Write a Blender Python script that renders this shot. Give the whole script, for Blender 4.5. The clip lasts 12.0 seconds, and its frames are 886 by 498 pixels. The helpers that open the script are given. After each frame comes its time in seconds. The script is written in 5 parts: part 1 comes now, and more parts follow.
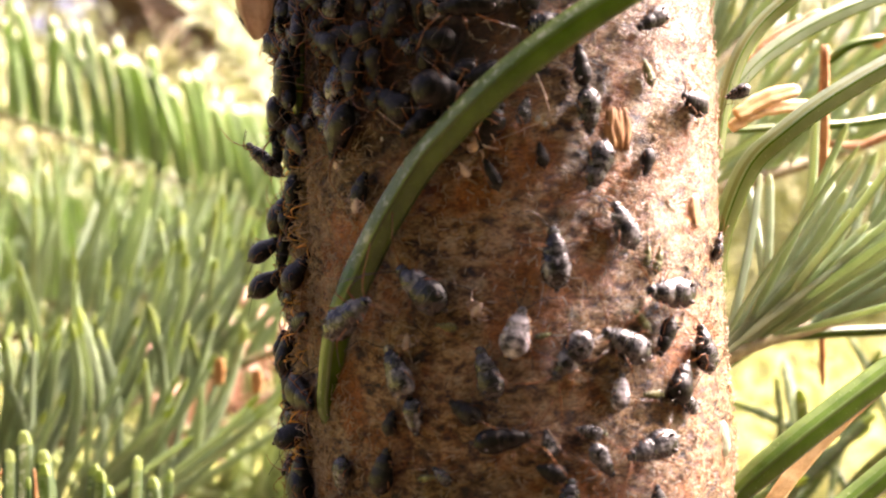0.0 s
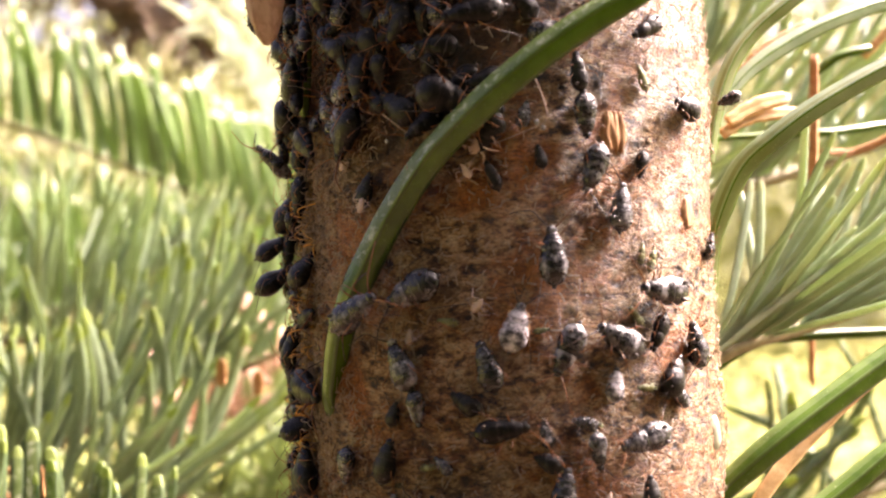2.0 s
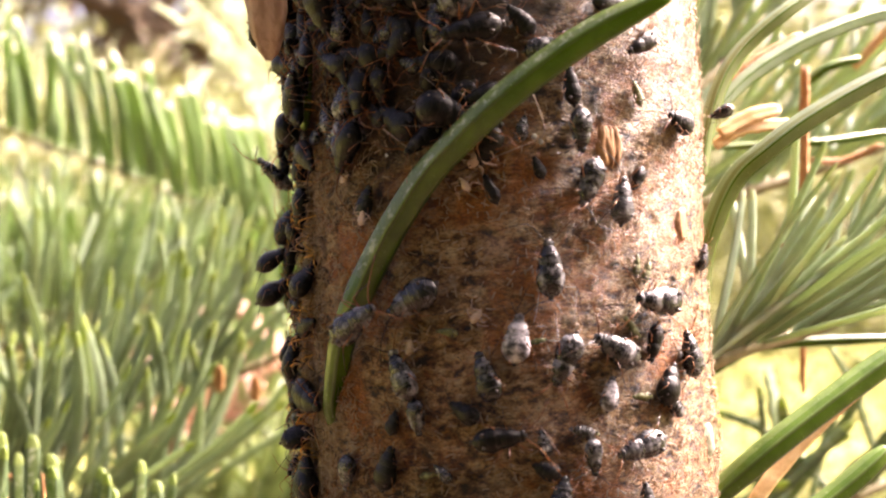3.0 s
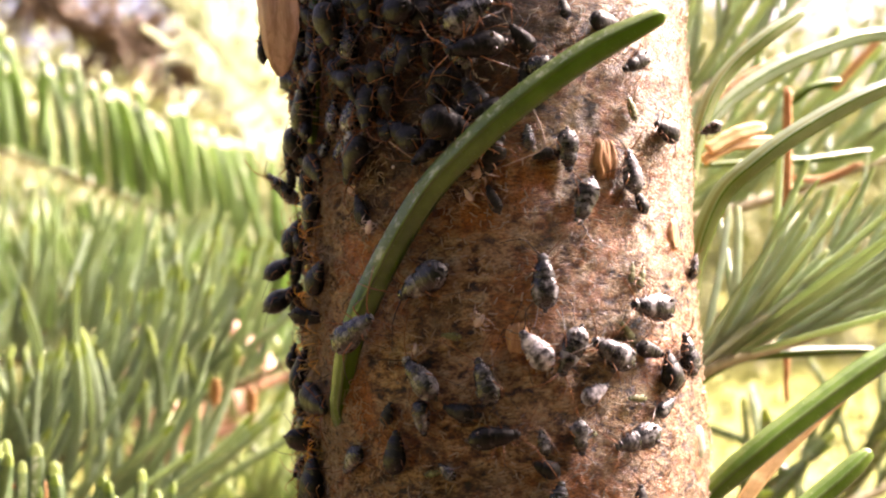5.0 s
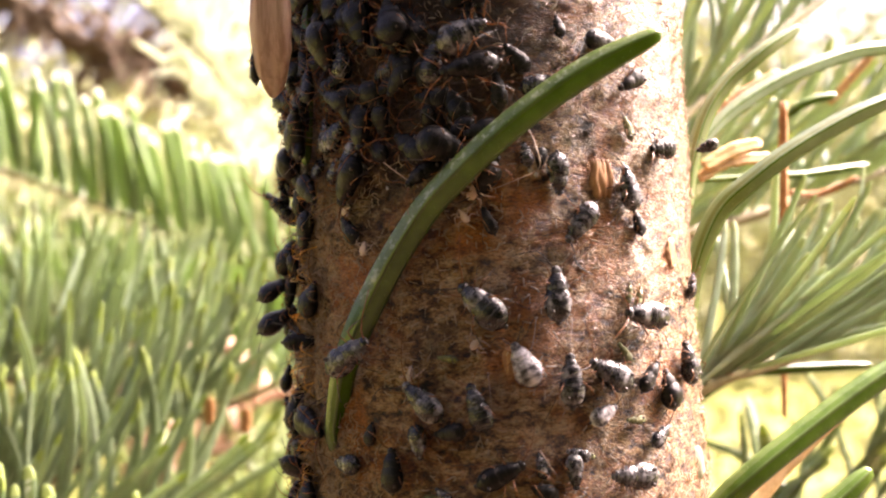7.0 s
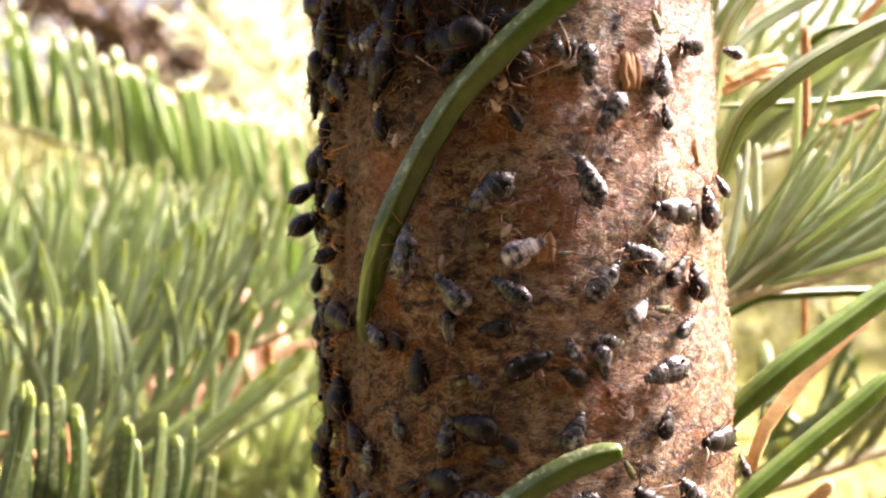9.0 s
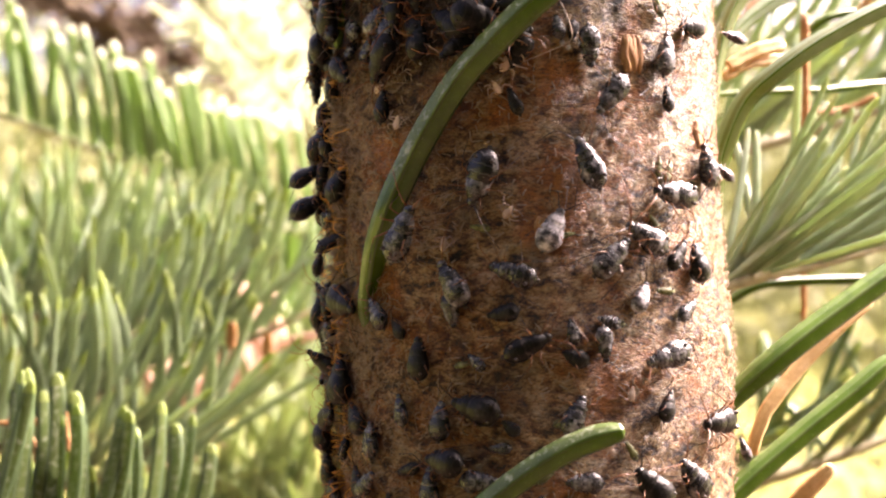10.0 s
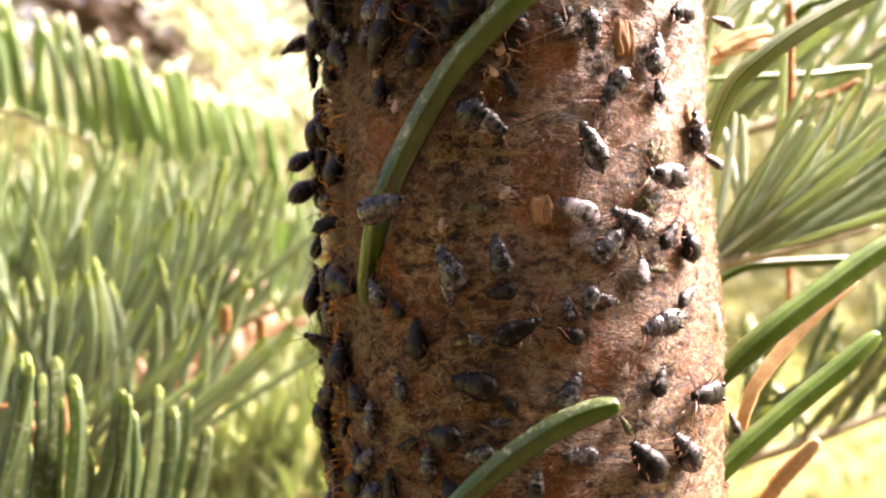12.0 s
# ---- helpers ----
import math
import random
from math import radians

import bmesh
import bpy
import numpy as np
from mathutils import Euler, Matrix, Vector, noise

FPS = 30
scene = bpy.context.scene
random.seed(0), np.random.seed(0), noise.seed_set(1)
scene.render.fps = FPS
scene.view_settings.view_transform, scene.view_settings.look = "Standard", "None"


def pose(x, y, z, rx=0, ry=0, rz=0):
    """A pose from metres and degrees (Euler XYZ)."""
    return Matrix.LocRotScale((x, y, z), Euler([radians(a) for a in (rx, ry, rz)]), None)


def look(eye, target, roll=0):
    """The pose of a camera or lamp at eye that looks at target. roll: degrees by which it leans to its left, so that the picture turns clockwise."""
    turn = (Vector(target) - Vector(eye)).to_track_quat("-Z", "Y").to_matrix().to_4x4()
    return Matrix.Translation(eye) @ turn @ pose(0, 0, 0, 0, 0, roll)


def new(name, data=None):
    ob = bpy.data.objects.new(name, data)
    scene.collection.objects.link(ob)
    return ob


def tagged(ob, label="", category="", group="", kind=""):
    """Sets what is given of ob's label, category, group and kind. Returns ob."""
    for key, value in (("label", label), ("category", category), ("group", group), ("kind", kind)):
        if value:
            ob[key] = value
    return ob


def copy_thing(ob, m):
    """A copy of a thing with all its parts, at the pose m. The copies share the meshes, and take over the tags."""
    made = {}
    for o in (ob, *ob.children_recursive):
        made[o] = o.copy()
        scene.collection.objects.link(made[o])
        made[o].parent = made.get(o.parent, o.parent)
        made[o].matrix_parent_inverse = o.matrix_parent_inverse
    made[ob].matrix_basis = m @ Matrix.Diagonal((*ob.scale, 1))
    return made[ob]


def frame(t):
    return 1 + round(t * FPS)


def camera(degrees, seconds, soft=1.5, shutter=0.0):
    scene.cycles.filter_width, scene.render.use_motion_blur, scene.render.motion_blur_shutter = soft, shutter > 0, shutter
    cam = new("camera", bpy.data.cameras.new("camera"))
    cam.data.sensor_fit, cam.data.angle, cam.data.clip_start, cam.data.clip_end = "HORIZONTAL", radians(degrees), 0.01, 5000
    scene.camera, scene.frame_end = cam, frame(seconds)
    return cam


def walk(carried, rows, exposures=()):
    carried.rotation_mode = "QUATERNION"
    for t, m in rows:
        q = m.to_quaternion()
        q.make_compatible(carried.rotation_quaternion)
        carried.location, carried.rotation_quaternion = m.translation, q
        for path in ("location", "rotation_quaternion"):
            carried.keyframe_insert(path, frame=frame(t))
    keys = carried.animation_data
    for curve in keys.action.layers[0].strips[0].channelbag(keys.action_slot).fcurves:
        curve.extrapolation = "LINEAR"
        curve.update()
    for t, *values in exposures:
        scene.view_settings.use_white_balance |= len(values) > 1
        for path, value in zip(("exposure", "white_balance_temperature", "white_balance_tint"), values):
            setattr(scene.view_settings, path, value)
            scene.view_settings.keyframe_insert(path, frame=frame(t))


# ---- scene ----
cam = camera(41.1, 12.0, soft=2.1, shutter=0.5)
METRES, EYE, TILT, LEAN, TURN = 0.034, 1.0, 0.0, 2.9, 0.0
ROWS = [
    (0.0, 0.0, 0.0, 0.0, 0.0, 0.0, -0.0),
    (0.5, -0.0124, -0.0434, -0.0217, -0.23, 0.19, -0.16),
    (1.0, -0.0112, -0.0811, -0.0223, -0.36, 0.26, -0.18),
    (1.5, -0.0303, -0.1029, -0.0442, -0.59, 0.4, -0.18),
    (2.0, -0.0152, -0.0963, -0.0289, -0.25, 0.56, -0.23),
    (2.5, -0.0219, -0.1157, -0.0289, -0.29, 0.75, -0.15),
    (3.0, -0.0344, -0.1459, -0.0064, -0.7, 0.63, -0.17),
    (3.5, -0.0298, -0.1282, 0.0346, -0.82, 1.07, 0.05),
    (3.7, -0.0504, -0.1608, -0.0332, -1.11, 1.96, 0.02),
    (5.3, -0.0952, -0.2626, -0.0479, -1.78, 1.83, -0.33),
    (5.5, -0.0896, -0.2496, -0.0339, -1.79, 1.94, -0.35),
    (6.0, -0.0785, -0.298, -0.0228, -2.18, 2.27, 0.46),
    (6.5, -0.0922, -0.2724, -0.055, -1.99, 2.39, 0.29),
    (7.0, -0.0965, -0.2368, -0.0209, -2.01, 2.34, 0.11),
    (7.5, -0.1126, -0.2287, -0.1624, -1.62, 1.49, 0.1),
    (7.7, -0.1123, -0.2271, -0.1581, -1.41, 1.6, -0.07),
    (9.3, -0.1556, -0.269, -0.2895, -1.66, 2.09, 0.01),
    (9.5, -0.1585, -0.2678, -0.3006, -1.79, 2.13, 0.18),
    (10.0, -0.1602, -0.2656, -0.3003, -1.75, 1.99, -0.02),
    (10.5, -0.1679, -0.2737, -0.3037, -1.8, 1.89, -0.11),
    (11.0, -0.1622, -0.2764, -0.3154, -1.8, 1.94, 0.04),
    (11.5, -0.1711, -0.2937, -0.3202, -1.96, 1.6, 0.24),
    (12.0, -0.2008, -0.3273, -0.3229, -2.63, 1.47, 0.28),
]
walk(cam, [(t, pose(0, 0, EYE, TILT, LEAN, TURN) @ pose(METRES * x, METRES * y, METRES * z, 90 + pitch, roll, yaw)) for t, x, y, z, yaw, pitch, roll in ROWS], exposures=[(0.0, 3.36, 6920, 29)])
cam.data.dof.use_dof = True
cam.data.dof.focus_distance = 0.094
cam.data.dof.aperture_fstop = 40.0

# ---- light ----
SUN_TURN, SUN_HIGH = 111.5, 44.0  # degrees from facing the camera towards its right, and over the horizon
sun_way = Vector((math.sin(radians(SUN_TURN)) * math.cos(radians(SUN_HIGH)), -math.cos(radians(SUN_TURN)) * math.cos(radians(SUN_HIGH)), math.sin(radians(SUN_HIGH))))
world = bpy.data.worlds.new("daylight")
scene.world = world
world.use_nodes = True
sky = world.node_tree.nodes.new("ShaderNodeTexSky")
sky.sky_type, sky.sun_disc = "NISHITA", False
sky.dust_density, sky.air_density, sky.ozone_density = 10.0, 0.4, 0.2
sky.sun_elevation, sky.sun_rotation = radians(SUN_HIGH), math.atan2(sun_way.x, sun_way.y)
world.node_tree.links.new(sky.outputs[0], world.node_tree.nodes["Background"].inputs[0])
world.node_tree.nodes["Background"].inputs[1].default_value = 0.068
sun = new("sun", bpy.data.lights.new("sun", "SUN"))
sun.data.energy, sun.data.angle, sun.data.color = 3.65, radians(36.0), (1.0, 0.93, 0.82)
sun.matrix_world = look(sun_way * 5, (0, 0, 0))


# ---- materials ----
def material(name, rough=0.5, metal=0.0, spec=0.5):
    m = bpy.data.materials.new(name)
    m.use_nodes = True
    b = m.node_tree.nodes["Principled BSDF"]
    b.inputs["Roughness"].default_value, b.inputs["Metallic"].default_value = rough, metal
    b.inputs["Specular IOR Level"].default_value = spec
    return m, m.node_tree.nodes, m.node_tree.links, b


def noise_node(n, l, scale, detail=4.0, rough=0.55, stretch=None, obj=None):
    """A noise texture in world metres (or in the object's own space)."""
    co = n.new("ShaderNodeTexCoord").outputs["Object"] if obj else n.new("ShaderNodeNewGeometry").outputs["Position"]
    if stretch:
        mp = n.new("ShaderNodeMapping")
        mp.inputs["Scale"].default_value = stretch
        l.new(co, mp.inputs["Vector"])
        co = mp.outputs[0]
    t = n.new("ShaderNodeTexNoise")
    t.inputs["Scale"].default_value, t.inputs["Detail"].default_value, t.inputs["Roughness"].default_value = scale, detail, rough
    l.new(co, t.inputs["Vector"])
    return t.outputs["Fac"]


def ramp(n, l, fac, stops):
    r = n.new("ShaderNodeValToRGB")
    while len(r.color_ramp.elements) < len(stops):
        r.color_ramp.elements.new(0.5)
    for e, (p, c) in zip(r.color_ramp.elements, stops):
        e.position, e.color = p, (*c, 1)
    l.new(fac, r.inputs[0])
    return r.outputs[0]


def mix(n, l, fac, a, b, blend="MIX"):
    x = n.new("ShaderNodeMix")
    x.data_type, x.blend_type = "RGBA", blend
    for v, k in ((fac, 0), (a, 6), (b, 7)):
        if hasattr(v, "links"):
            l.new(v, x.inputs[k])
        else:
            x.inputs[k].default_value = v if k == 0 else (*v, 1)
    return x.outputs[2]


def bumped(n, l, b, fac, strength, distance):
    k = n.new("ShaderNodeBump")
    k.inputs["Strength"].default_value, k.inputs["Distance"].default_value = strength, distance
    l.new(fac, k.inputs["Height"])
    l.new(k.outputs[0], b.inputs["Normal"])


def bark_material():
    m, n, l, b = material("bark", 0.40, 0, 0.5)
    big = noise_node(n, l, 190, 5, 0.62)
    mid = noise_node(n, l, 740, 7, 0.68, (1, 1, 1.6))
    fine = noise_node(n, l, 2700, 4, 0.65, (1, 1, 2.2))
    c = ramp(n, l, mid, [(0.385, (0.012, 0.006, 0.003)), (0.45, (0.15, 0.070, 0.024)), (0.525, (0.365, 0.22, 0.092)), (0.64, (0.45, 0.345, 0.205))])
    rust = ramp(n, l, big, [(0.485, (0, 0, 0)), (0.635, (0.9, 0.9, 0.9))])
    c = mix(n, l, rust, c, (0.37, 0.122, 0.018))
    olive = ramp(n, l, noise_node(n, l, 105, 3), [(0.58, (0, 0, 0)), (0.74, (0.3, 0.3, 0.3))])
    c = mix(n, l, olive, c, (0.15, 0.11, 0.05))
    mould = ramp(n, l, noise_node(n, l, 210, 5, 0.65), [(0.58, (0, 0, 0)), (0.70, (0.65, 0.65, 0.65))])
    c = mix(n, l, mould, c, (0.035, 0.024, 0.014))
    # Shade among the crowded aphids, painted into the bark with a ragged edge.
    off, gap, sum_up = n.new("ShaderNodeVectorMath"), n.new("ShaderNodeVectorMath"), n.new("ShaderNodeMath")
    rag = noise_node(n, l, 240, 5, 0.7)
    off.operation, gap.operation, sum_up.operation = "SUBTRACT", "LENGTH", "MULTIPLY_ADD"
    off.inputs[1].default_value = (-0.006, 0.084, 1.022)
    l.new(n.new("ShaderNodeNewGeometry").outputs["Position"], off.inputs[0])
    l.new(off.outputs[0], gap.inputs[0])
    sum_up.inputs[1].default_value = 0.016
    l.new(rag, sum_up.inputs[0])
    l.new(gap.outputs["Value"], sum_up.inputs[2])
    crowd_shade = ramp(n, l, sum_up.outputs[0], [(0.0205, (0.9, 0.9, 0.9)), (0.0255, (0, 0, 0))])
    c = mix(n, l, crowd_shade, c, (0.028, 0.019, 0.012))
    specks = ramp(n, l, fine, [(0.35, (0.36, 0.31, 0.28)), (0.47, (0.97, 0.95, 0.94)), (0.65, (1.45, 1.44, 1.43))])
    c = mix(n, l, 1.0, c, specks, "MULTIPLY")
    l.new(c, b.inputs["Base Color"])
    bumped(n, l, b, mix(n, l, 0.6, fine, mid), 1.0, 0.0024)
    return m


def leaf_material(name, low, high, through_light, rough=0.38, clear=0.30):
    """Waxy leaf: two greens along a fine grain, light that shines through, gloss."""
    m, n, l, b = material(name, rough, 0, 0.5)
    f = noise_node(n, l, 600, 4, 0.6)
    g = noise_node(n, l, 60, 3, 0.6)
    c = ramp(n, l, f, [(0.3, low), (0.7, high)])
    rnd = n.new("ShaderNodeObjectInfo").outputs["Random"]
    hue = n.new("ShaderNodeHueSaturation")
    mr = n.new("ShaderNodeMapRange")
    mr.inputs["To Min"].default_value, mr.inputs["To Max"].default_value = 0.75, 1.3
    l.new(rnd, mr.inputs["Value"])
    l.new(mr.outputs[0], hue.inputs["Value"])
    c2 = mix(n, l, ramp(n, l, g, [(0.4, (0, 0, 0)), (0.7, (0.5, 0.5, 0.5))]), c, tuple(min(1, 1.25 * v) for v in high))
    dots = ramp(n, l, noise_node(n, l, 4200, 2), [(0.66, (0, 0, 0)), (0.74, (0.55, 0.55, 0.55))])
    c2 = mix(n, l, dots, c2, tuple(min(0.8, 2.2 * v + 0.08) for v in high))
    l.new(c2, hue.inputs["Color"])
    l.new(hue.outputs[0], b.inputs["Base Color"])
    t = n.new("ShaderNodeBsdfTranslucent")
    t.inputs["Color"].default_value = (*through_light, 1)
    a = n.new("ShaderNodeMixShader")
    a.inputs[0].default_value = clear
    l.new(b.outputs[0], a.inputs[1])
    l.new(t.outputs[0], a.inputs[2])
    l.new(a.outputs[0], n["Material Output"].inputs["Surface"])
    bumped(n, l, b, noise_node(n, l, 1800, 3), 0.25, 0.0001)
    return m


def dry_material(name, low, high, stretch=None):
    m, n, l, b = material(name, 0.6, 0, 0.3)
    f = noise_node(n, l, 2600 if stretch else 900, 5, 0.65, stretch)
    l.new(ramp(n, l, f, [(0.3, low), (0.7, high)]), b.inputs["Base Color"])
    bumped(n, l, b, f, 0.5, 0.0002)
    return m


def shell_material(name, dark, pale, amount, rough=0.38, gloss=0.32):
    """The waxy cuticle of the aphids: near black, with pale patches of wax powder and painted sheen, alike on both
    flanks and in bands across the back.
    """
    m, n, l, b = material(name, rough, 0, gloss)
    split, join, side = n.new("ShaderNodeSeparateXYZ"), n.new("ShaderNodeCombineXYZ"), n.new("ShaderNodeMath")
    side.operation = "ABSOLUTE"
    l.new(n.new("ShaderNodeTexCoord").outputs["Object"], split.inputs[0])
    l.new(split.outputs["X"], side.inputs[0])
    l.new(side.outputs[0], join.inputs["X"])
    l.new(split.outputs["Y"], join.inputs["Y"])
    l.new(split.outputs["Z"], join.inputs["Z"])
    own = n.new("ShaderNodeMath")
    own.operation, own.inputs[1].default_value = "MULTIPLY", 40.0
    l.new(n.new("ShaderNodeObjectInfo").outputs["Random"], own.inputs[0])

    def grain(scale, detail, roughness):
        t = n.new("ShaderNodeTexNoise")
        t.noise_dimensions = "4D"
        t.inputs["Scale"].default_value, t.inputs["Detail"].default_value, t.inputs["Roughness"].default_value = scale, detail, roughness
        l.new(join.outputs[0], t.inputs["Vector"])
        l.new(own.outputs[0], t.inputs["W"])
        return t.outputs["Fac"]

    f, g = grain(950, 5, 0.66), grain(5200, 3, 0.6)
    band = n.new("ShaderNodeTexWave")
    band.bands_direction = "Y"
    band.inputs["Scale"].default_value, band.inputs["Distortion"].default_value = 480, 3.5
    band.inputs["Detail"].default_value, band.inputs["Detail Scale"].default_value = 2, 3
    l.new(join.outputs[0], band.inputs["Vector"])
    f = mix(n, l, 0.012, f, band.outputs["Fac"])
    c = ramp(n, l, f, [(0.57 - amount, dark), (0.64 - amount, tuple(0.7 * p + 0.3 * q for p, q in zip(dark, pale))), (0.73 - amount, pale)])
    seam = ramp(n, l, band.outputs["Fac"], [(0.88, (0, 0, 0)), (1.0, (0.18, 0.18, 0.18))])
    c = mix(n, l, seam, c, tuple(0.75 * p for p in pale))
    c = mix(n, l, 0.5, c, ramp(n, l, g, [(0.3, (0.4, 0.4, 0.4)), (0.7, (1.2, 1.2, 1.25))]), "MULTIPLY")
    l.new(c, b.inputs["Base Color"])
    r = ramp(n, l, f, [(0.56 - amount, (rough, rough, rough)), (0.76 - amount, (rough + 0.25,) * 3)])
    l.new(r, b.inputs["Roughness"])
    bumped(n, l, b, mix(n, l, 0.06, g, band.outputs["Fac"]), 0.7, 0.0001)
    return m


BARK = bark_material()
NEEDLE = leaf_material("needle_green", (0.034, 0.078, 0.007), (0.078, 0.148, 0.016), (0.20, 0.31, 0.02), 0.2, 0.2)
NEEDLE_OLIVE = leaf_material("needle_olive", (0.095, 0.125, 0.042), (0.175, 0.21, 0.088), (0.32, 0.38, 0.10), 0.30, 0.25)
NEEDLE_PALE = leaf_material("needle_stripe_sheen", (0.062, 0.115, 0.024), (0.135, 0.205, 0.058), (0.20, 0.30, 0.04), 0.26, 0.2)
NEEDLE_DARK = leaf_material("needle_groove", (0.04, 0.068, 0.010), (0.075, 0.11, 0.02), (0.16, 0.24, 0.03), 0.35)
SHOOT_GREEN = leaf_material("shoot_needle", (0.040, 0.070, 0.030), (0.085, 0.125, 0.058), (0.18, 0.26, 0.08), 0.36, 0.30)
NEEDLE_WAXY = leaf_material("needle_waxy", (0.12, 0.18, 0.115), (0.275, 0.35, 0.245), (0.43, 0.53, 0.26), 0.34, 0.42)
# Near white: sun glare painted on far needles and tips; also the resin drop.
GLARE_RESIN = leaf_material("glare_and_resin", (0.50, 0.54, 0.42), (0.70, 0.73, 0.62), (0.74, 0.77, 0.60), 0.3, 0.55)
NEEDLE_SOFT = leaf_material("needle_soft", (0.090, 0.135, 0.080), (0.215, 0.275, 0.182), (0.37, 0.45, 0.24), 0.34, 0.42)
# Lighter copy of the needle green, with sunlight put into the colour.
PAINTED_SUN = leaf_material("needle_painted_sun", (0.155, 0.21, 0.09), (0.29, 0.345, 0.18), (0.42, 0.50, 0.22), 0.4, 0.42)
# Waxy rim with whitish sun glints painted in by noise.
RIM = leaf_material("needle_rim", (0.078, 0.12, 0.036), (0.145, 0.195, 0.075), (0.2, 0.3, 0.04), 0.25, 0.2)
_n, _l = RIM.node_tree.nodes, RIM.node_tree.links
_b = _n["Principled BSDF"]
_c = _b.inputs["Base Color"].links[0].from_socket
_l.new(mix(_n, _l, ramp(_n, _l, noise_node(_n, _l, 1300, 5, 0.65), [(0.52, (0, 0, 0)), (0.68, (0.7, 0.7, 0.7))]), _c, (0.55, 0.60, 0.42)), _b.inputs["Base Color"])
YOUNG_TWIG = dry_material("young_twig", (0.13, 0.12, 0.05), (0.26, 0.22, 0.11))
SHOOT_TIP = leaf_material("shoot_needle_tip", (0.14, 0.19, 0.04), (0.22, 0.28, 0.08), (0.32, 0.42, 0.08), 0.5)
SHOOT_PALE = leaf_material("shoot_needle_pale", (0.105, 0.175, 0.065), (0.21, 0.295, 0.14), (0.36, 0.50, 0.17), 0.36, 0.45)
DRY = dry_material("dry_brown", (0.25, 0.11, 0.04), (0.50, 0.27, 0.12))
TAN = dry_material("dry_straw", (0.52, 0.32, 0.13), (0.70, 0.49, 0.25))
DRY_PALE = dry_material("dry_tan", (0.40, 0.23, 0.16), (0.60, 0.41, 0.32))
DRY_LEAF = leaf_material("dry_leaf", (0.50, 0.35, 0.25), (0.68, 0.52, 0.41), (0.85, 0.66, 0.50), 0.6, 0.35)
_n, _l = DRY_LEAF.node_tree.nodes, DRY_LEAF.node_tree.links
_b = _n["Principled BSDF"]
_c = _b.inputs["Base Color"].links[0].from_socket
_l.new(mix(_n, _l, ramp(_n, _l, noise_node(_n, _l, 1900, 4, 0.6, (1, 1, 0.07)), [(0.42, (0.75, 0.75, 0.75)), (0.56, (0, 0, 0))]), _c, (0.20, 0.10, 0.05)), _b.inputs["Base Color"])
TWIG = dry_material("twig_bark", (0.16, 0.10, 0.06), (0.32, 0.22, 0.13))
DEAD_WOOD = dry_material("dead_wood", (0.075, 0.048, 0.026), (0.15, 0.10, 0.055))
FIBRE = leaf_material("fibre", (0.24, 0.17, 0.105), (0.46, 0.365, 0.265), (0.60, 0.48, 0.34), 0.45, 0.35)
FUZZ = leaf_material("amber_fuzz", (0.42, 0.20, 0.06), (0.66, 0.40, 0.16), (0.95, 0.62, 0.24), 0.4, 0.75)
AMBER = dry_material("resin_scar", (0.20, 0.085, 0.03), (0.50, 0.29, 0.14), (1, 1, 0.12))
BLACK = shell_material("aphid_black", (0.005, 0.004, 0.004), (0.085, 0.070, 0.062), 0.0, 0.30, 0.22)
GREY = shell_material("aphid_grey", (0.009, 0.008, 0.009), (0.33, 0.315, 0.33), 0.062, 0.24, 0.5)
POWDER = shell_material("aphid_powdered", (0.03, 0.027, 0.03), (0.58, 0.545, 0.575), 0.145, 0.38)
OLIVE = shell_material("nymph_olive", (0.10, 0.10, 0.03), (0.26, 0.27, 0.12), 0.1, 0.35)
LEG, _n, _l, _b = material("leg_amber", 0.35)
_b.inputs["Base Color"].default_value = (0.17, 0.062, 0.018, 1)
_t, _m = _n.new("ShaderNodeBsdfTranslucent"), _n.new("ShaderNodeMixShader")
_t.inputs["Color"].default_value, _m.inputs[0].default_value = (0.60, 0.26, 0.06, 1), 0.15
_l.new(_b.outputs[0], _m.inputs[1])
_l.new(_t.outputs[0], _m.inputs[2])
_l.new(_m.outputs[0], _n["Material Output"].inputs["Surface"])
LEG_DARK, _, _, _b = material("leg_dark", 0.35)
_b.inputs["Base Color"].default_value = (0.03, 0.018, 0.012, 1)
DEW, _, _, _b = material("honeydew", 0.05)
_b.inputs["Base Color"].default_value, _b.inputs["Transmission Weight"].default_value = (0.95, 0.93, 0.88, 1), 0.6
SKIN = dry_material("shed_skin", (0.28, 0.19, 0.14), (0.55, 0.43, 0.36))


# ---- mesh helpers ----
def part(name, bm, mats, parent=None, label=""):
    """Links a bmesh as one mesh object, under a thing or a part."""
    me = bpy.data.meshes.new(name)
    bmesh.ops.recalc_face_normals(bm, faces=bm.faces)
    bm.to_mesh(me)
    bm.free()
    for f in me.polygons:
        f.use_smooth = True
    for m in mats if isinstance(mats, (list, tuple)) else [mats]:
        me.materials.append(m)
    ob = new(name, me)
    ob.parent = parent
    return tagged(ob, label)


def spline(points, steps):
    """A smooth line through the points: steps + 1 places."""
    p = [Vector(q) for q in points]
    if len(p) == 2:
        return [p[0].lerp(p[1], i / steps) for i in range(steps + 1)]
    p = [2 * p[0] - p[1], *p, 2 * p[-1] - p[-2]]
    out = []
    for i in range(steps + 1):
        s = i / steps * (len(p) - 3)
        k = min(int(s), len(p) - 4)
        u, (a, b, c, d) = s - k, p[k:k + 4]
        out.append(0.5 * (2 * b + (c - a) * u + (2 * a - 5 * b + 4 * c - d) * u * u + (3 * b - a - 3 * c + d) * u ** 3))
    return out


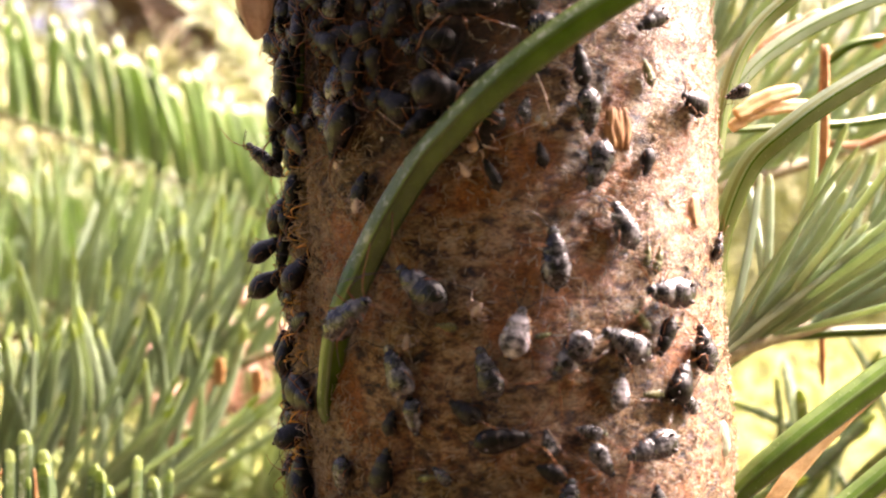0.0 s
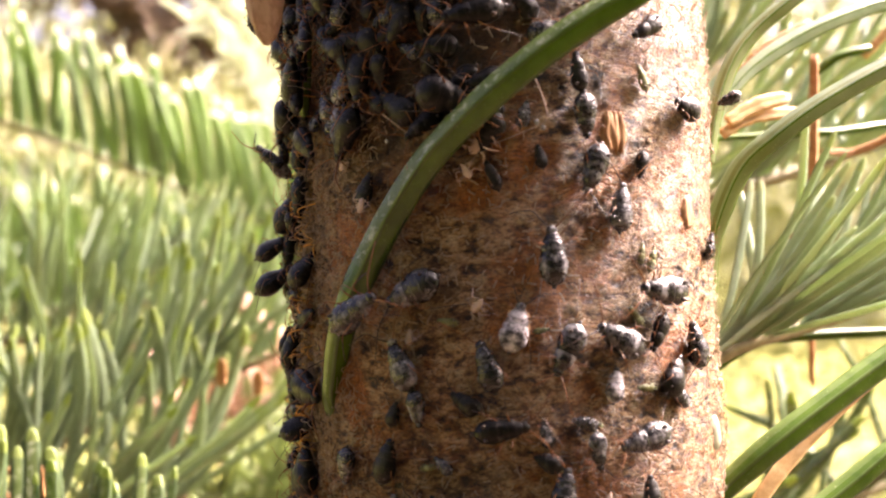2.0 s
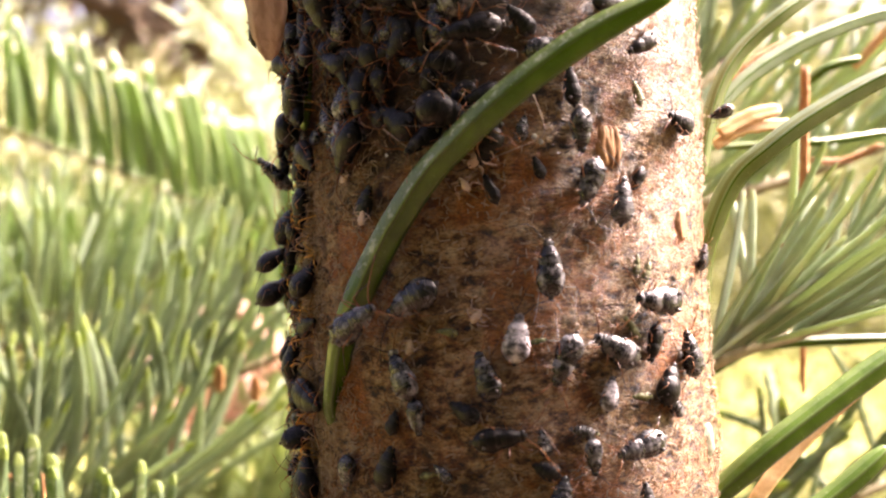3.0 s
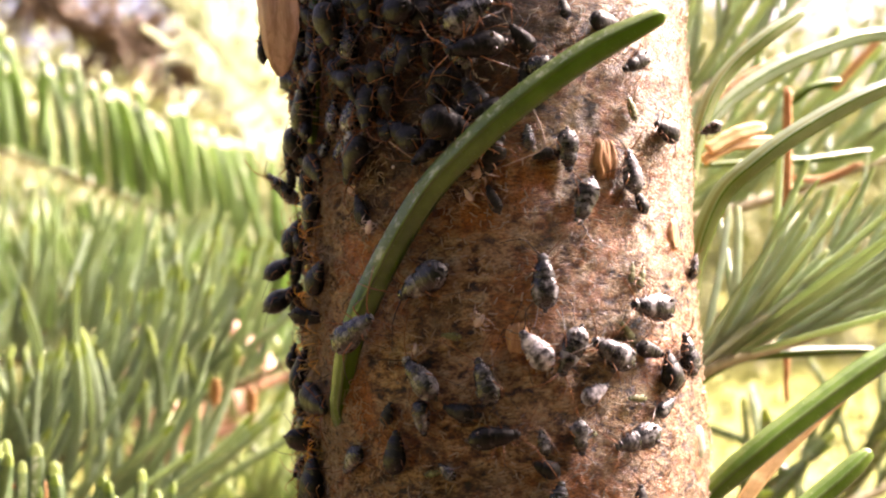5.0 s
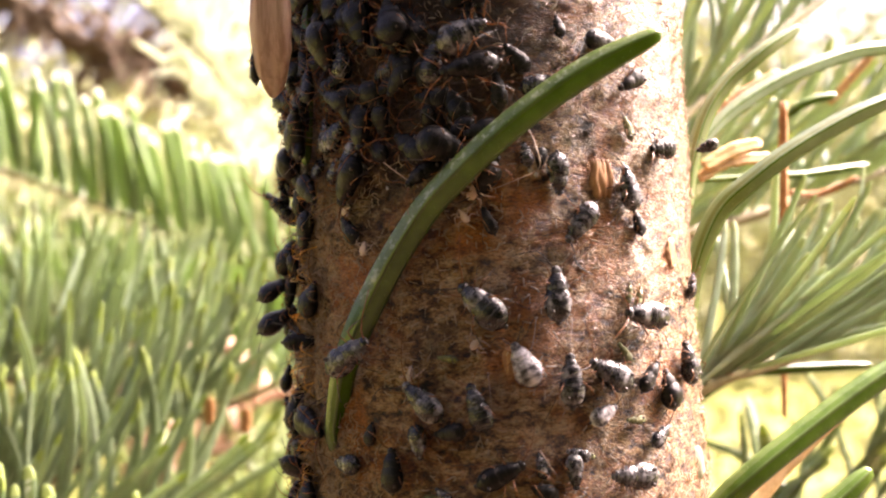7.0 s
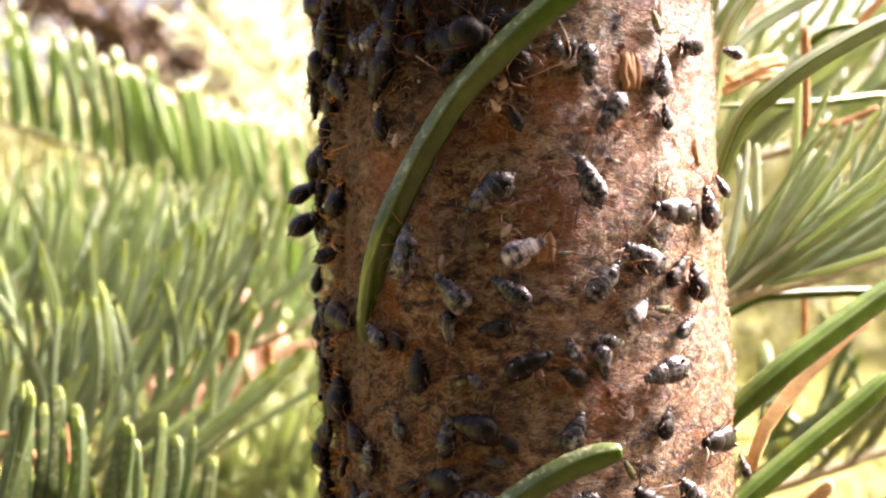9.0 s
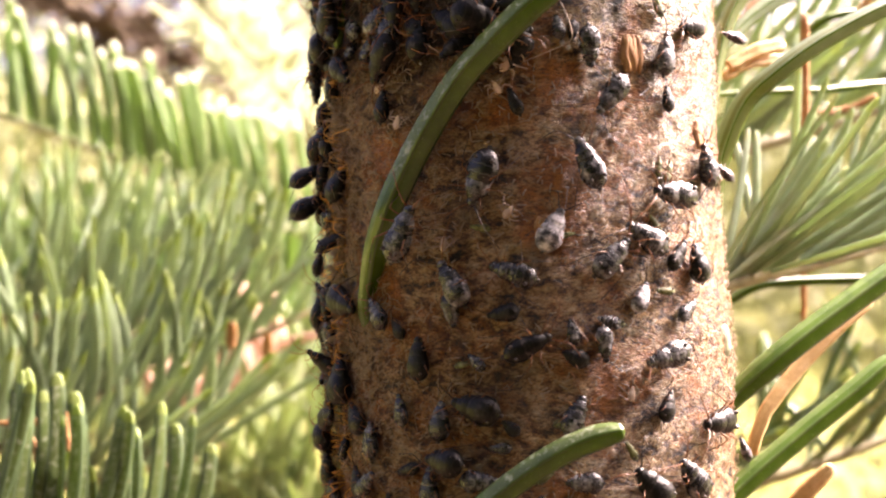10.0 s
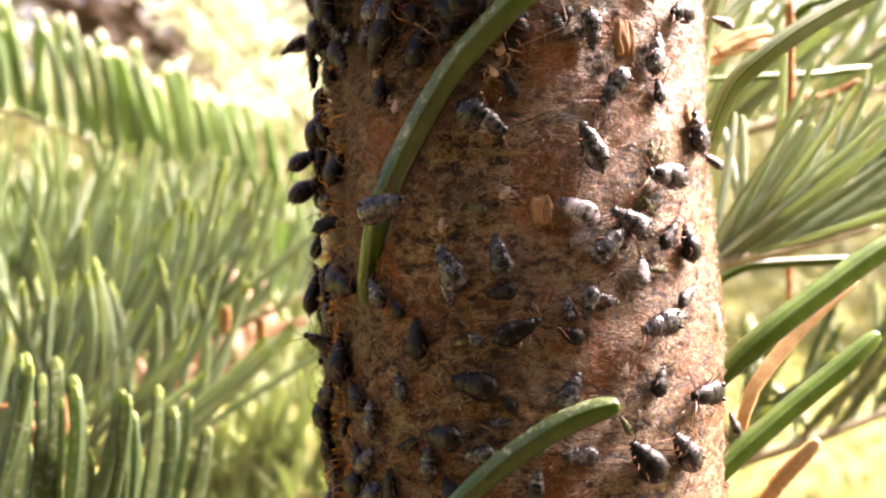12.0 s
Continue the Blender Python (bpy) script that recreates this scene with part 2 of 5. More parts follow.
def tube(bm, points, radii, sides=6, flat=1.0, up=(0, 0, 1), mats=None, section=None):
    """A closed tube along points; flat: thickness over width; section: own outline (x across, y up)."""
    n, rings, last = len(points), [], None
    for i, p in enumerate(points):
        way = (points[min(i + 1, n - 1)] - points[max(i - 1, 0)]).normalized()
        side = way.cross(Vector(up))
        side = side.normalized() if side.length > 1e-3 else (last or Vector((1, 0, 0)))
        last = side
        top = side.cross(way)
        r = radii[i] if isinstance(radii, (list, tuple)) else radii
        shape = section or [(math.cos(2 * math.pi * k / sides), flat * math.sin(2 * math.pi * k / sides)) for k in range(sides)]
        rings.append([bm.verts.new(p + side * (x * r) + top * (y * r)) for x, y in shape])
    count = len(rings[0])
    for i in range(n - 1):
        for k in range(count):
            f = bm.faces.new((rings[i][k], rings[i][(k + 1) % count], rings[i + 1][(k + 1) % count], rings[i + 1][k]))
            if mats:
                f.material_index = mats[k % len(mats)]
    for ring in (rings[0], rings[-1]):
        bm.faces.new(ring)
    return rings


def blob(bm, centre, size, segments=14, rings=9, shape=None, mat=0):
    """An ellipsoid; shape(u) scales its girth along y (u from -1 tail to 1 head)."""
    done = bmesh.ops.create_uvsphere(bm, u_segments=segments, v_segments=rings, radius=1.0, matrix=Matrix.Rotation(radians(90), 4, "X"))
    for v in done["verts"]:
        s = shape(v.co.y) if shape else 1.0
        v.co = Vector((centre[0] + v.co.x * size[0] * s, centre[1] + v.co.y * size[1], centre[2] + v.co.z * size[2] * s))
        for f in v.link_faces:
            f.material_index = mat


# ---- the trunk ----
AXIS_X, AXIS_Y, SLOPE_X, SLOPE_Y, GIRTH, TAPER = 0.0055, 0.09913, 0.0225, 0.0122, 0.01733, -0.0113


def axis_at(z):
    d = max(-0.35, min(0.35, z - 1.0))
    return AXIS_X + SLOPE_X * d, AXIS_Y + SLOPE_Y * d


def girth_at(turn, z):
    """The trunk's radius; turn in degrees, 0 towards the camera, 90 to its right."""
    d = z - 1.0
    r = GIRTH + TAPER * d
    a = radians(turn)
    r += 0.00045 * math.exp(-((d + 0.017) / 0.004) ** 2) * max(0, math.sin(a))
    r -= 0.00030 * math.exp(-((d - 0.002) / 0.007) ** 2) * max(0, math.sin(a))
    r += 0.00025 * noise.noise((2.2 * math.sin(a), 2.2 * math.cos(a), 70 * d))
    return r


def on_trunk(turn, z, heading=0.0, lift=0.0, pitch=0.0, size=1.0):
    """A pose on the bark: y along the heading (0 up the trunk, 90 to the right), z out of the bark."""
    (x, y), a = axis_at(z), radians(turn)
    out = Vector((math.sin(a), -math.cos(a), 0))
    base = Vector((x, y, z)) + out * (girth_at(turn, z) + lift)
    right = Vector((math.cos(a), math.sin(a), 0))
    h = radians(heading)
    ahead = (Vector((0, 0, 1)) * math.cos(h) + right * math.sin(h)).normalized()
    side = ahead.cross(out)
    m = Matrix((side, ahead, out)).transposed().to_4x4()
    m.translation = base
    pivot = Matrix.Translation((0, -0.0003 * size, 0.001 * size))
    return m @ pivot @ pose(0, 0, 0, pitch) @ pivot.inverted() @ Matrix.Scale(size, 4)


def bark_relief(turn, z):
    a = radians(turn)
    p = Vector((math.sin(a) * 0.0173, math.cos(a) * 0.0173, z))
    h = 0.00015 * noise.fractal(p * 420, 1.0, 2.0, 4)
    c = noise.noise(Vector((p.x * 900, p.y * 900, p.z * 1500)))
    h += 0.00013 * abs(noise.noise(Vector((p.x * 420, p.y * 420, p.z * 2100))))
    h += 0.00007 * max(0, c) + 0.00011 * noise.noise(Vector((p.x * 1500, p.y * 1500, p.z * 2300)))
    return h


def trunk():
    tree = new("fir_tree")
    tagged(tree, "brown rough-barked young fir trunk crowded with aphids", "tree")
    tree.location = (axis_at(0)[0], axis_at(0)[1], 0)
    fine = [0.955 + 0.00028 * i for i in range(int(0.10 / 0.00028))]
    levels = [-0.02, 0.05, 0.15, 0.3, 0.5, 0.7, 0.8, 0.88, 0.92, 0.94, *fine, 1.06, 1.08, 1.12, 1.2, 1.35, 1.6, 1.9, 2.2]
    turns = [-110 + 0.9 * i for i in range(245)] + [112 + 7.0 * i for i in range(1, 20)]
    verts, faces = [], []
    for z in levels:
        x, y = axis_at(z)
        for turn in turns:
            r = girth_at(turn, z) * (1 if z > 0.7 else 1 + 0.5 * (0.7 - z)) * max(0.25, 1 - 0.55 * max(0, z - 1.1))
            r += bark_relief(turn, z)
            a = radians(turn)
            verts.append((x + r * math.sin(a) - tree.location.x, y - r * math.cos(a) - tree.location.y, z))
    k = len(turns)
    for i in range(len(levels) - 1):
        for j in range(k):
            faces.append((i * k + j, i * k + (j + 1) % k, (i + 1) * k + (j + 1) % k, (i + 1) * k + j))
    me = bpy.data.meshes.new("bark")
    me.from_pydata(verts, [], faces)
    for f in me.polygons:
        f.use_smooth = True
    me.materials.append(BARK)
    new("bark", me).parent = tree
    return tree


TREE = trunk()
GROUND_SHIFT = Matrix.Translation(-TREE.location)

# ---- ground and distance ----
def grass_material():
    m, n, l, b = material("meadow", 0.8, 0, 0.2)
    c = ramp(n, l, noise_node(n, l, 6, 6, 0.7), [(0.3, (0.12, 0.15, 0.03)), (0.5, (0.26, 0.27, 0.06)), (0.7, (0.45, 0.40, 0.15))])
    # Unseen ground near the trunk, made brown to cut green bounce light.
    litter = ramp(n, l, noise_node(n, l, 40, 6, 0.7), [(0.3, (0.035, 0.02, 0.012)), (0.7, (0.12, 0.075, 0.045))])
    far = n.new("ShaderNodeVectorMath")
    far.operation = "LENGTH"
    l.new(n.new("ShaderNodeNewGeometry").outputs["Position"], far.inputs[0])
    edge = n.new("ShaderNodeMapRange")
    edge.inputs["From Min"].default_value, edge.inputs["From Max"].default_value = 2.3, 3.4
    l.new(far.outputs["Value"], edge.inputs["Value"])
    l.new(mix(n, l, edge.outputs[0], litter, c), b.inputs["Base Color"])
    bumped(n, l, b, noise_node(n, l, 60, 4), 1.0, 0.03)
    return m


def ground():
    bm = bmesh.new()
    bmesh.ops.create_grid(bm, x_segments=60, y_segments=60, size=60)
    for v in bm.verts:
        v.co.z = 0.05 * noise.noise(v.co * 0.4) - 0.02
    ob = part("ground", bm, grass_material())
    tagged(ob, "sunlit yellow-green meadow with unseen brown needle litter under the fir", "ground", kind="structure")


ground()


def foliage_material(name, low, high):
    m, n, l, b = material(name, 0.7, 0, 0.25)
    isl = n.new("ShaderNodeNewGeometry").outputs["Random Per Island"]
    l.new(ramp(n, l, isl, [(0.0, low), (1.0, high)]), b.inputs["Base Color"])
    return m


def leafy(name, label, centre_line, depth, low, high, size, count, paint, seed):
    """A far bank of foliage: many small leaf blades in an uneven mass along a line of (x, y), between two heights."""
    rng = random.Random(seed)
    verts, faces = [], []
    n = len(centre_line) - 1
    for _ in range(count):
        s = rng.random() * n
        k = min(int(s), n - 1)
        a, b = Vector(centre_line[k]), Vector(centre_line[k + 1])
        p = a.lerp(b, s - k)
        top = high * (0.72 + 0.4 * noise.noise((p.x * 0.9, p.y * 0.9, seed)))
        h = low + (top - low) * rng.random() ** 0.8
        c = Vector((p.x + rng.gauss(0, depth), p.y + rng.gauss(0, depth), h))
        d = Vector((rng.gauss(0, 1), rng.gauss(0, 1), rng.gauss(0, 0.7))).normalized()
        e = d.cross(Vector((rng.gauss(0, 1), rng.gauss(0, 1), rng.gauss(0, 1)))).normalized()
        w = size * rng.uniform(0.6, 1.4)
        i = len(verts)
        verts += [c - d * w, c + e * w * 0.4, c + d * w, c - e * w * 0.4]
        faces.append((i, i + 1, i + 2, i + 3))
    me = bpy.data.meshes.new(name)
    me.from_pydata(verts, [], faces)
    me.materials.append(paint)
    tagged(new(name, me), label, "foliage", kind="stuff")


leafy("far_bushes", "bright blurred bushes beyond the meadow", [(-4.5, 3.6), (-2.4, 4.2), (-0.6, 4.6), (1.2, 4.8), (3.5, 4.4), (5, 3.8)], 0.35, 0.0, 2.5, 0.026, 70000, foliage_material("bush_leaves", (0.19, 0.225, 0.075), (0.46, 0.45, 0.26)), 3)
leafy("far_wood", "pale hazy wood on the horizon", [(-16, 11), (-8, 14), (0, 15), (8, 14), (16, 11)], 0.8, -0.2, 5.6, 0.12, 55000, foliage_material("wood_leaves", (0.19, 0.22, 0.11), (0.43, 0.43, 0.29)), 6)
# The thicket is unseen, added behind the camera to block skylight on the trunk.
leafy("unseen_thicket", "unseen dark thicket added behind the camera to block skylight", [(-1.3, -2.2), (-0.5, -2.4), (0.0, -2.4), (1.0, -2.4), (2.2, -2.0), (3.0, -1.2)], 0.3, 0.0, 4.8, 0.12, 22000, foliage_material("thicket_leaves", (0.03, 0.05, 0.015), (0.08, 0.10, 0.04)), 4)


# ---- needles that grow on the trunk ----
SECTION = [(-1.0, 0.0), (-0.88, 0.30), (-0.5, 0.52), (-0.16, 0.70), (0.0, 0.73), (0.16, 0.64), (0.5, 0.40), (0.88, 0.20), (1.0, 0.0), (0.7, -0.22), (0.25, -0.28), (0.0, -0.36), (-0.25, -0.28), (-0.7, -0.22)]
# Upper faces paler, lower rim darker: sky sheen put into the needle's colour.
SECTION_PAINT = [1, 1, 0, 1, 2, 0, 0, 2, 2, 1, 0, 0, 1, 2]


def needle_mesh(bm, points, width, steps=28, up=(0, -1, 0.35), base=0.62, tip=0.3, mats=SECTION_PAINT, section=SECTION):
    line = spline(points, steps)
    half = width / 2000
    radii = []
    for i in range(steps + 1):
        u = i / steps
        r = base + (1 - base) * min(1, u / 0.3)
        if u > 0.8:
            r *= tip + (1 - tip) * math.sqrt(max(0, 1 - ((u - 0.8) / 0.2) ** 2))
        radii.append(half * (r if i < steps else r * 0.35))
    tube(bm, line, radii, mats=mats, up=up, section=section)


def green_needle(points, width, coat=None, up=(0, -1, 0.35), steps=80, wax_glints=False):
    """One green needle on the trunk; width in millimetres. Wax and painted sun glints whiten its rim in patches."""
    bm = bmesh.new()
    needle_mesh(bm, points, width, steps, up)
    for i, f in enumerate(bm.faces):
        k = i % len(SECTION)
        if wax_glints and k in (0, 1, 2) and 0.3 * steps < i // len(SECTION) < 0.97 * steps:
            f.material_index = 3
    bm.transform(GROUND_SHIFT)
    part("needle", bm, [coat, NEEDLE_WAXY, NEEDLE, RIM] if coat else [NEEDLE, NEEDLE_PALE, NEEDLE_DARK, RIM], TREE, "glossy curved green fir needle")


def dry_needle(points, width, paint=DRY, point=0.0):
    bm = bmesh.new()
    line = spline(points, 16)
    for i, p in enumerate(line):
        p += Vector([0.00015 * noise.noise((40 * i * 0.03 + k * 9, width, i * 0.4)) for k in range(3)])
    radii = [width / 2000 * (0.75 + 0.25 * math.sin(math.pi * i / 16) - (0.45 if i == 16 else 0)) * (1 - point * (i / 16) ** 5) for i in range(17)]
    tube(bm, line, radii, up=(0, -1, 0.2), section=[(-1, 0), (-0.6, 0.3), (-0.1, 0.12), (0.1, 0.12), (0.6, 0.34), (1, 0), (0.5, -0.2), (-0.5, -0.2)])
    bm.transform(GROUND_SHIFT)
    part("dry_needle", bm, paint, TREE, "withered brown needle")


green_needle([(-0.0089, 0.0902, 0.9868), (-0.0093, 0.0893, 0.9885), (-0.0090, 0.0885, 0.9904), (-0.0083, 0.0868, 0.9935), (-0.0071, 0.0853, 0.9966), (-0.0054, 0.0843, 0.9998), (-0.0035, 0.0830, 1.0029), (-0.0011, 0.0816, 1.0061), (0.0011, 0.0803, 1.0082), (0.0033, 0.0792, 1.0101), (0.0055, 0.0785, 1.0118), (0.0077, 0.0780, 1.0133), (0.0098, 0.0777, 1.0146), (0.0119, 0.0773, 1.0157), (0.0141, 0.0770, 1.0167), (0.0167, 0.0768, 1.0178)], 2.35, wax_glints=True)
green_needle([(-0.0062, 0.0820, 0.9687), (-0.0026, 0.0800, 0.9723), (0.0010, 0.0790, 0.9752), (0.0044, 0.0780, 0.9774), (0.0070, 0.0775, 0.9785), (0.0094, 0.0770, 0.9791)], 1.98, wax_glints=True)
green_needle([(0.0228, 0.0990, 0.9941), (0.0230, 0.0985, 0.9988), (0.0240, 0.0980, 1.0024), (0.0259, 0.0980, 1.0058), (0.0288, 0.0980, 1.0082), (0.0332, 0.0990, 1.0110), (0.0400, 0.1010, 1.0143), (0.0467, 0.1030, 1.0167)], 1.97, NEEDLE_OLIVE)
green_needle([(0.0238, 0.1010, 1.0064), (0.0248, 0.1020, 1.0110), (0.0265, 0.1030, 1.0151), (0.0290, 0.1040, 1.0183), (0.0331, 0.1050, 1.0215), (0.0376, 0.1070, 1.0243)], 1.54, NEEDLE_OLIVE)
green_needle([(0.0268, 0.1080, 1.0127), (0.0305, 0.1100, 1.0161), (0.0351, 0.1120, 1.0189), (0.0403, 0.1140, 1.0212), (0.0473, 0.1170, 1.0234), (0.0557, 0.1200, 1.0243)], 1.80, NEEDLE_WAXY)
green_needle([(0.0307, 0.1280, 1.0112), (0.0401, 0.1300, 1.0115), (0.0456, 0.1310, 1.0116), (0.0546, 0.1340, 1.0127)], 1.03)
green_needle([(0.0430, 0.1300, 1.0181), (0.0457, 0.1300, 1.0200), (0.0500, 0.1310, 1.0210)], 1.16)
green_needle([(0.0290, 0.1260, 0.9857), (0.0342, 0.1270, 0.9884), (0.0396, 0.1280, 0.9888), (0.0518, 0.1300, 0.9886)], 1.26)
green_needle([(0.0202, 0.0930, 0.9778), (0.0228, 0.0935, 0.9800), (0.0268, 0.0940, 0.9829), (0.0306, 0.0950, 0.9852), (0.0371, 0.0970, 0.9888), (0.0436, 0.0990, 0.9919)], 2.35)
green_needle([(0.0158, 0.0920, 0.9665), (0.0190, 0.0920, 0.9695), (0.0230, 0.0930, 0.9724), (0.0283, 0.0945, 0.9758), (0.0343, 0.0960, 0.9795), (0.0379, 0.0970, 0.9819)], 2.05)
dry_needle([(0.0298, 0.1120, 1.0160), (0.0325, 0.1130, 1.0184), (0.0379, 0.1150, 1.0214)], 0.95)
dry_needle([(0.0409, 0.1235, 1.0193), (0.0404, 0.1235, 1.0111), (0.0399, 0.1235, 1.0025)], 1.16)
dry_needle([(0.0406, 0.1260, 1.0027), (0.0393, 0.1260, 1.0008), (0.0378, 0.1270, 0.9987)], 1.37)
dry_needle([(0.0428, 0.1340, 0.9962), (0.0425, 0.1350, 0.9822)], 0.79)
dry_needle([(0.0245, 0.0980, 0.9736), (0.0262, 0.0985, 0.9772), (0.0306, 0.1000, 0.9816), (0.0350, 0.1010, 0.9851), (0.0383, 0.1020, 0.9871)], 1.45, TAN)
dry_needle([(0.0259, 0.0970, 0.9669), (0.0288, 0.0970, 0.9699), (0.0316, 0.0970, 0.9724)], 1.65, TAN)
dry_needle([(-0.0121, 0.0830, 1.0249), (-0.0123, 0.0830, 1.0223), (-0.0124, 0.0835, 1.0188), (-0.0126, 0.0850, 1.0157)], 3.3, DRY_LEAF, 0.55)
dry_needle([(0.0264, 0.1070, 1.0096), (0.0297, 0.1080, 1.0112), (0.0352, 0.1100, 1.0117)], 1.40, TAN)
dry_needle([(0.0270, 0.1070, 1.0107), (0.0303, 0.1080, 1.0123), (0.0336, 0.1090, 1.0131)], 1.61, TAN)
green_needle([(-0.0098, 0.0920, 1.0274), (-0.0102, 0.0920, 1.0215), (-0.0105, 0.0920, 1.0166), (-0.0109, 0.0925, 1.0111)], 1.16)
dry_needle([(0.0401, 0.1320, 0.9959), (0.0415, 0.1320, 0.9953), (0.0425, 0.1320, 0.9945)], 1.69)
dry_needle([(0.0428, 0.1320, 0.9939), (0.0433, 0.1320, 0.9932), (0.0440, 0.1320, 0.9924)], 1.56)
dry_needle([(-0.0483, 0.1300, 0.9735), (-0.0483, 0.1300, 0.9763), (-0.0483, 0.1300, 0.9794)], 0.96)
dry_needle([(-0.0462, 0.1300, 0.9734), (-0.0463, 0.1300, 0.9756), (-0.0463, 0.1300, 0.9781)], 0.90)
dry_needle([(-0.0484, 0.1300, 0.9671), (-0.0493, 0.1300, 0.9711), (-0.0503, 0.1300, 0.9754)], 1.00)
dry_needle([(-0.0417, 0.1300, 0.9658), (-0.0405, 0.1300, 0.9680), (-0.0394, 0.1300, 0.9700)], 1.00)
dry_needle([(0.0505, 0.1350, 1.0205), (0.0530, 0.1350, 1.0230), (0.0570, 0.1350, 1.0270)], 1.10, TAN)
dry_needle([(0.0445, 0.1340, 1.0097), (0.0490, 0.1350, 1.0095), (0.0535, 0.1350, 1.0113)], 0.90)
dry_needle([(-0.0316, 0.1620, 0.9830), (-0.0313, 0.1610, 0.9850), (-0.0310, 0.1600, 0.9868)], 1.60)
dry_needle([(-0.0265, 0.1620, 0.9815), (-0.0262, 0.1610, 0.9832), (-0.0260, 0.1600, 0.9850)], 1.50)
dry_needle([(-0.0588, 0.1400, 0.9762), (-0.0539, 0.1400, 0.9760), (-0.0501, 0.1400, 0.9760)], 0.71)


# ---- scars and resin on the bark ----
def scar(turn, z, wide, high, grooves, paint, label):
    """A torn needle base: a ragged chip of fibrous wood that stands a little proud of the bark."""
    bm = bmesh.new()
    nx, ny, seed = 6 * grooves, 14, turn + z
    grid = []
    for j in range(ny + 1):
        v = j / ny * 2 - 1
        row = []
        for i in range(nx + 1):
            u = i / nx * 2 - 1
            rag = 1 + 0.36 * noise.noise((u * 4 + seed, 0, 3)) + 0.10 * noise.noise((u * 11, seed, 1))
            side = 1 - 0.42 * v * v + 0.16 * noise.noise((v * 3, seed, 5))
            edge = max(0.0, 1 - max(abs(u), abs(v)) ** 6)
            ridge = 0.00005 * math.cos(u * math.pi * grooves + 1.5 * noise.noise((u * 2, v * 1.5, seed))) + 0.00016 * noise.noise((u * 6, v * 1.2, seed))
            h = edge * (0.00030 + ridge) - 0.0003 * (1 - edge)
            row.append(bm.verts.new((u * wide / 2 * side, v * high / 2 * rag, h)))
        grid.append(row)
    for j in range(ny):
        for i in range(nx):
            bm.faces.new((grid[j][i], grid[j][i + 1], grid[j + 1][i + 1], grid[j + 1][i]))
    bm.transform(GROUND_SHIFT @ on_trunk(turn, z))
    part("scar", bm, paint, TREE, label)


scar(24.6, 1.0079, 0.0024, 0.0034, 3, AMBER, "torn amber needle base on the bark")
scar(51.7, 1.0019, 0.0017, 0.0028, 1, AMBER, "split amber needle scar")
scar(60.2, 0.9844, 0.0016, 0.0028, 1, GLARE_RESIN, "white dried resin drop")
scar(76.6, 0.9877, 0.0009, 0.0012, 1, DRY, "small brown bark wart")
scar(-1.3, 0.9942, 0.0020, 0.0026, 3, AMBER, "torn amber needle base on the bark")


# ---- side shoots ----
def shoot_needle_mesh(bow, seed, green):
    """A needle 1 long along y, bowed to its flat side and its edge, with a pale blunt tip."""
    bend, edge = bow
    rng = random.Random(seed)
    bm = bmesh.new()
    pts = [(0, 0, 0), (rng.uniform(-0.02, 0.02) + edge * 0.05, 0.33, bend * 0.05), (rng.uniform(-0.03, 0.03) + edge * 0.2, 0.68, bend * 0.2), (rng.uniform(-0.05, 0.05) + edge * 0.42, 1.0, bend * 0.42)]
    line = spline(pts, 12)
    line[-1:] = [line[-2].lerp(line[-1], 0.5), line[-2].lerp(line[-1], 0.85), line[-1]]
    w = 0.040
    radii = [w * q for q in (0.5, 0.75, 0.92, 0.98, 1, 1, 1, 0.98, 0.96, 0.94, 0.92, 0.88, 0.72, 0.5, 0.2)]
    section = [(-1, 0), (-0.55, 0.3), (0, 0.14), (0.55, 0.3), (1, 0), (0.3, -0.22), (-0.3, -0.22)]
    tube(bm, line, radii, up=(0, 0, 1), mats=[0, 2, 2, 0, 0, 2, 0], section=section)
    for f in bm.faces:
        if f.calc_center_median().y > 0.9:
            f.material_index = 1
    me = bpy.data.meshes.new("needle")
    bm.to_mesh(me)
    bm.free()
    for f in me.polygons:
        f.use_smooth = True
    # Pale tips carry painted glare and sunlight in their colour.
    for m in (green, {SHOOT_GREEN: SHOOT_TIP, NEEDLE_SOFT: SHOOT_TIP, SHOOT_PALE: GLARE_RESIN, NEEDLE_WAXY: PAINTED_SUN}.get(green, green), RIM if green is SHOOT_GREEN else green):
        me.materials.append(m)
    return me


SHOOT_NEEDLES = {green: [shoot_needle_mesh(b, i, green) for i, b in enumerate(((0.0, 0.0), (0.25, -0.5), (0.5, -0.9), (0.3, -1.3), (0.9, 0.3), (-0.3, -0.3), (0.4, 0.5)))] for green in (SHOOT_GREEN, SHOOT_PALE, NEEDLE_WAXY, NEEDLE_SOFT, PAINTED_SUN, GLARE_RESIN, DRY_PALE)}


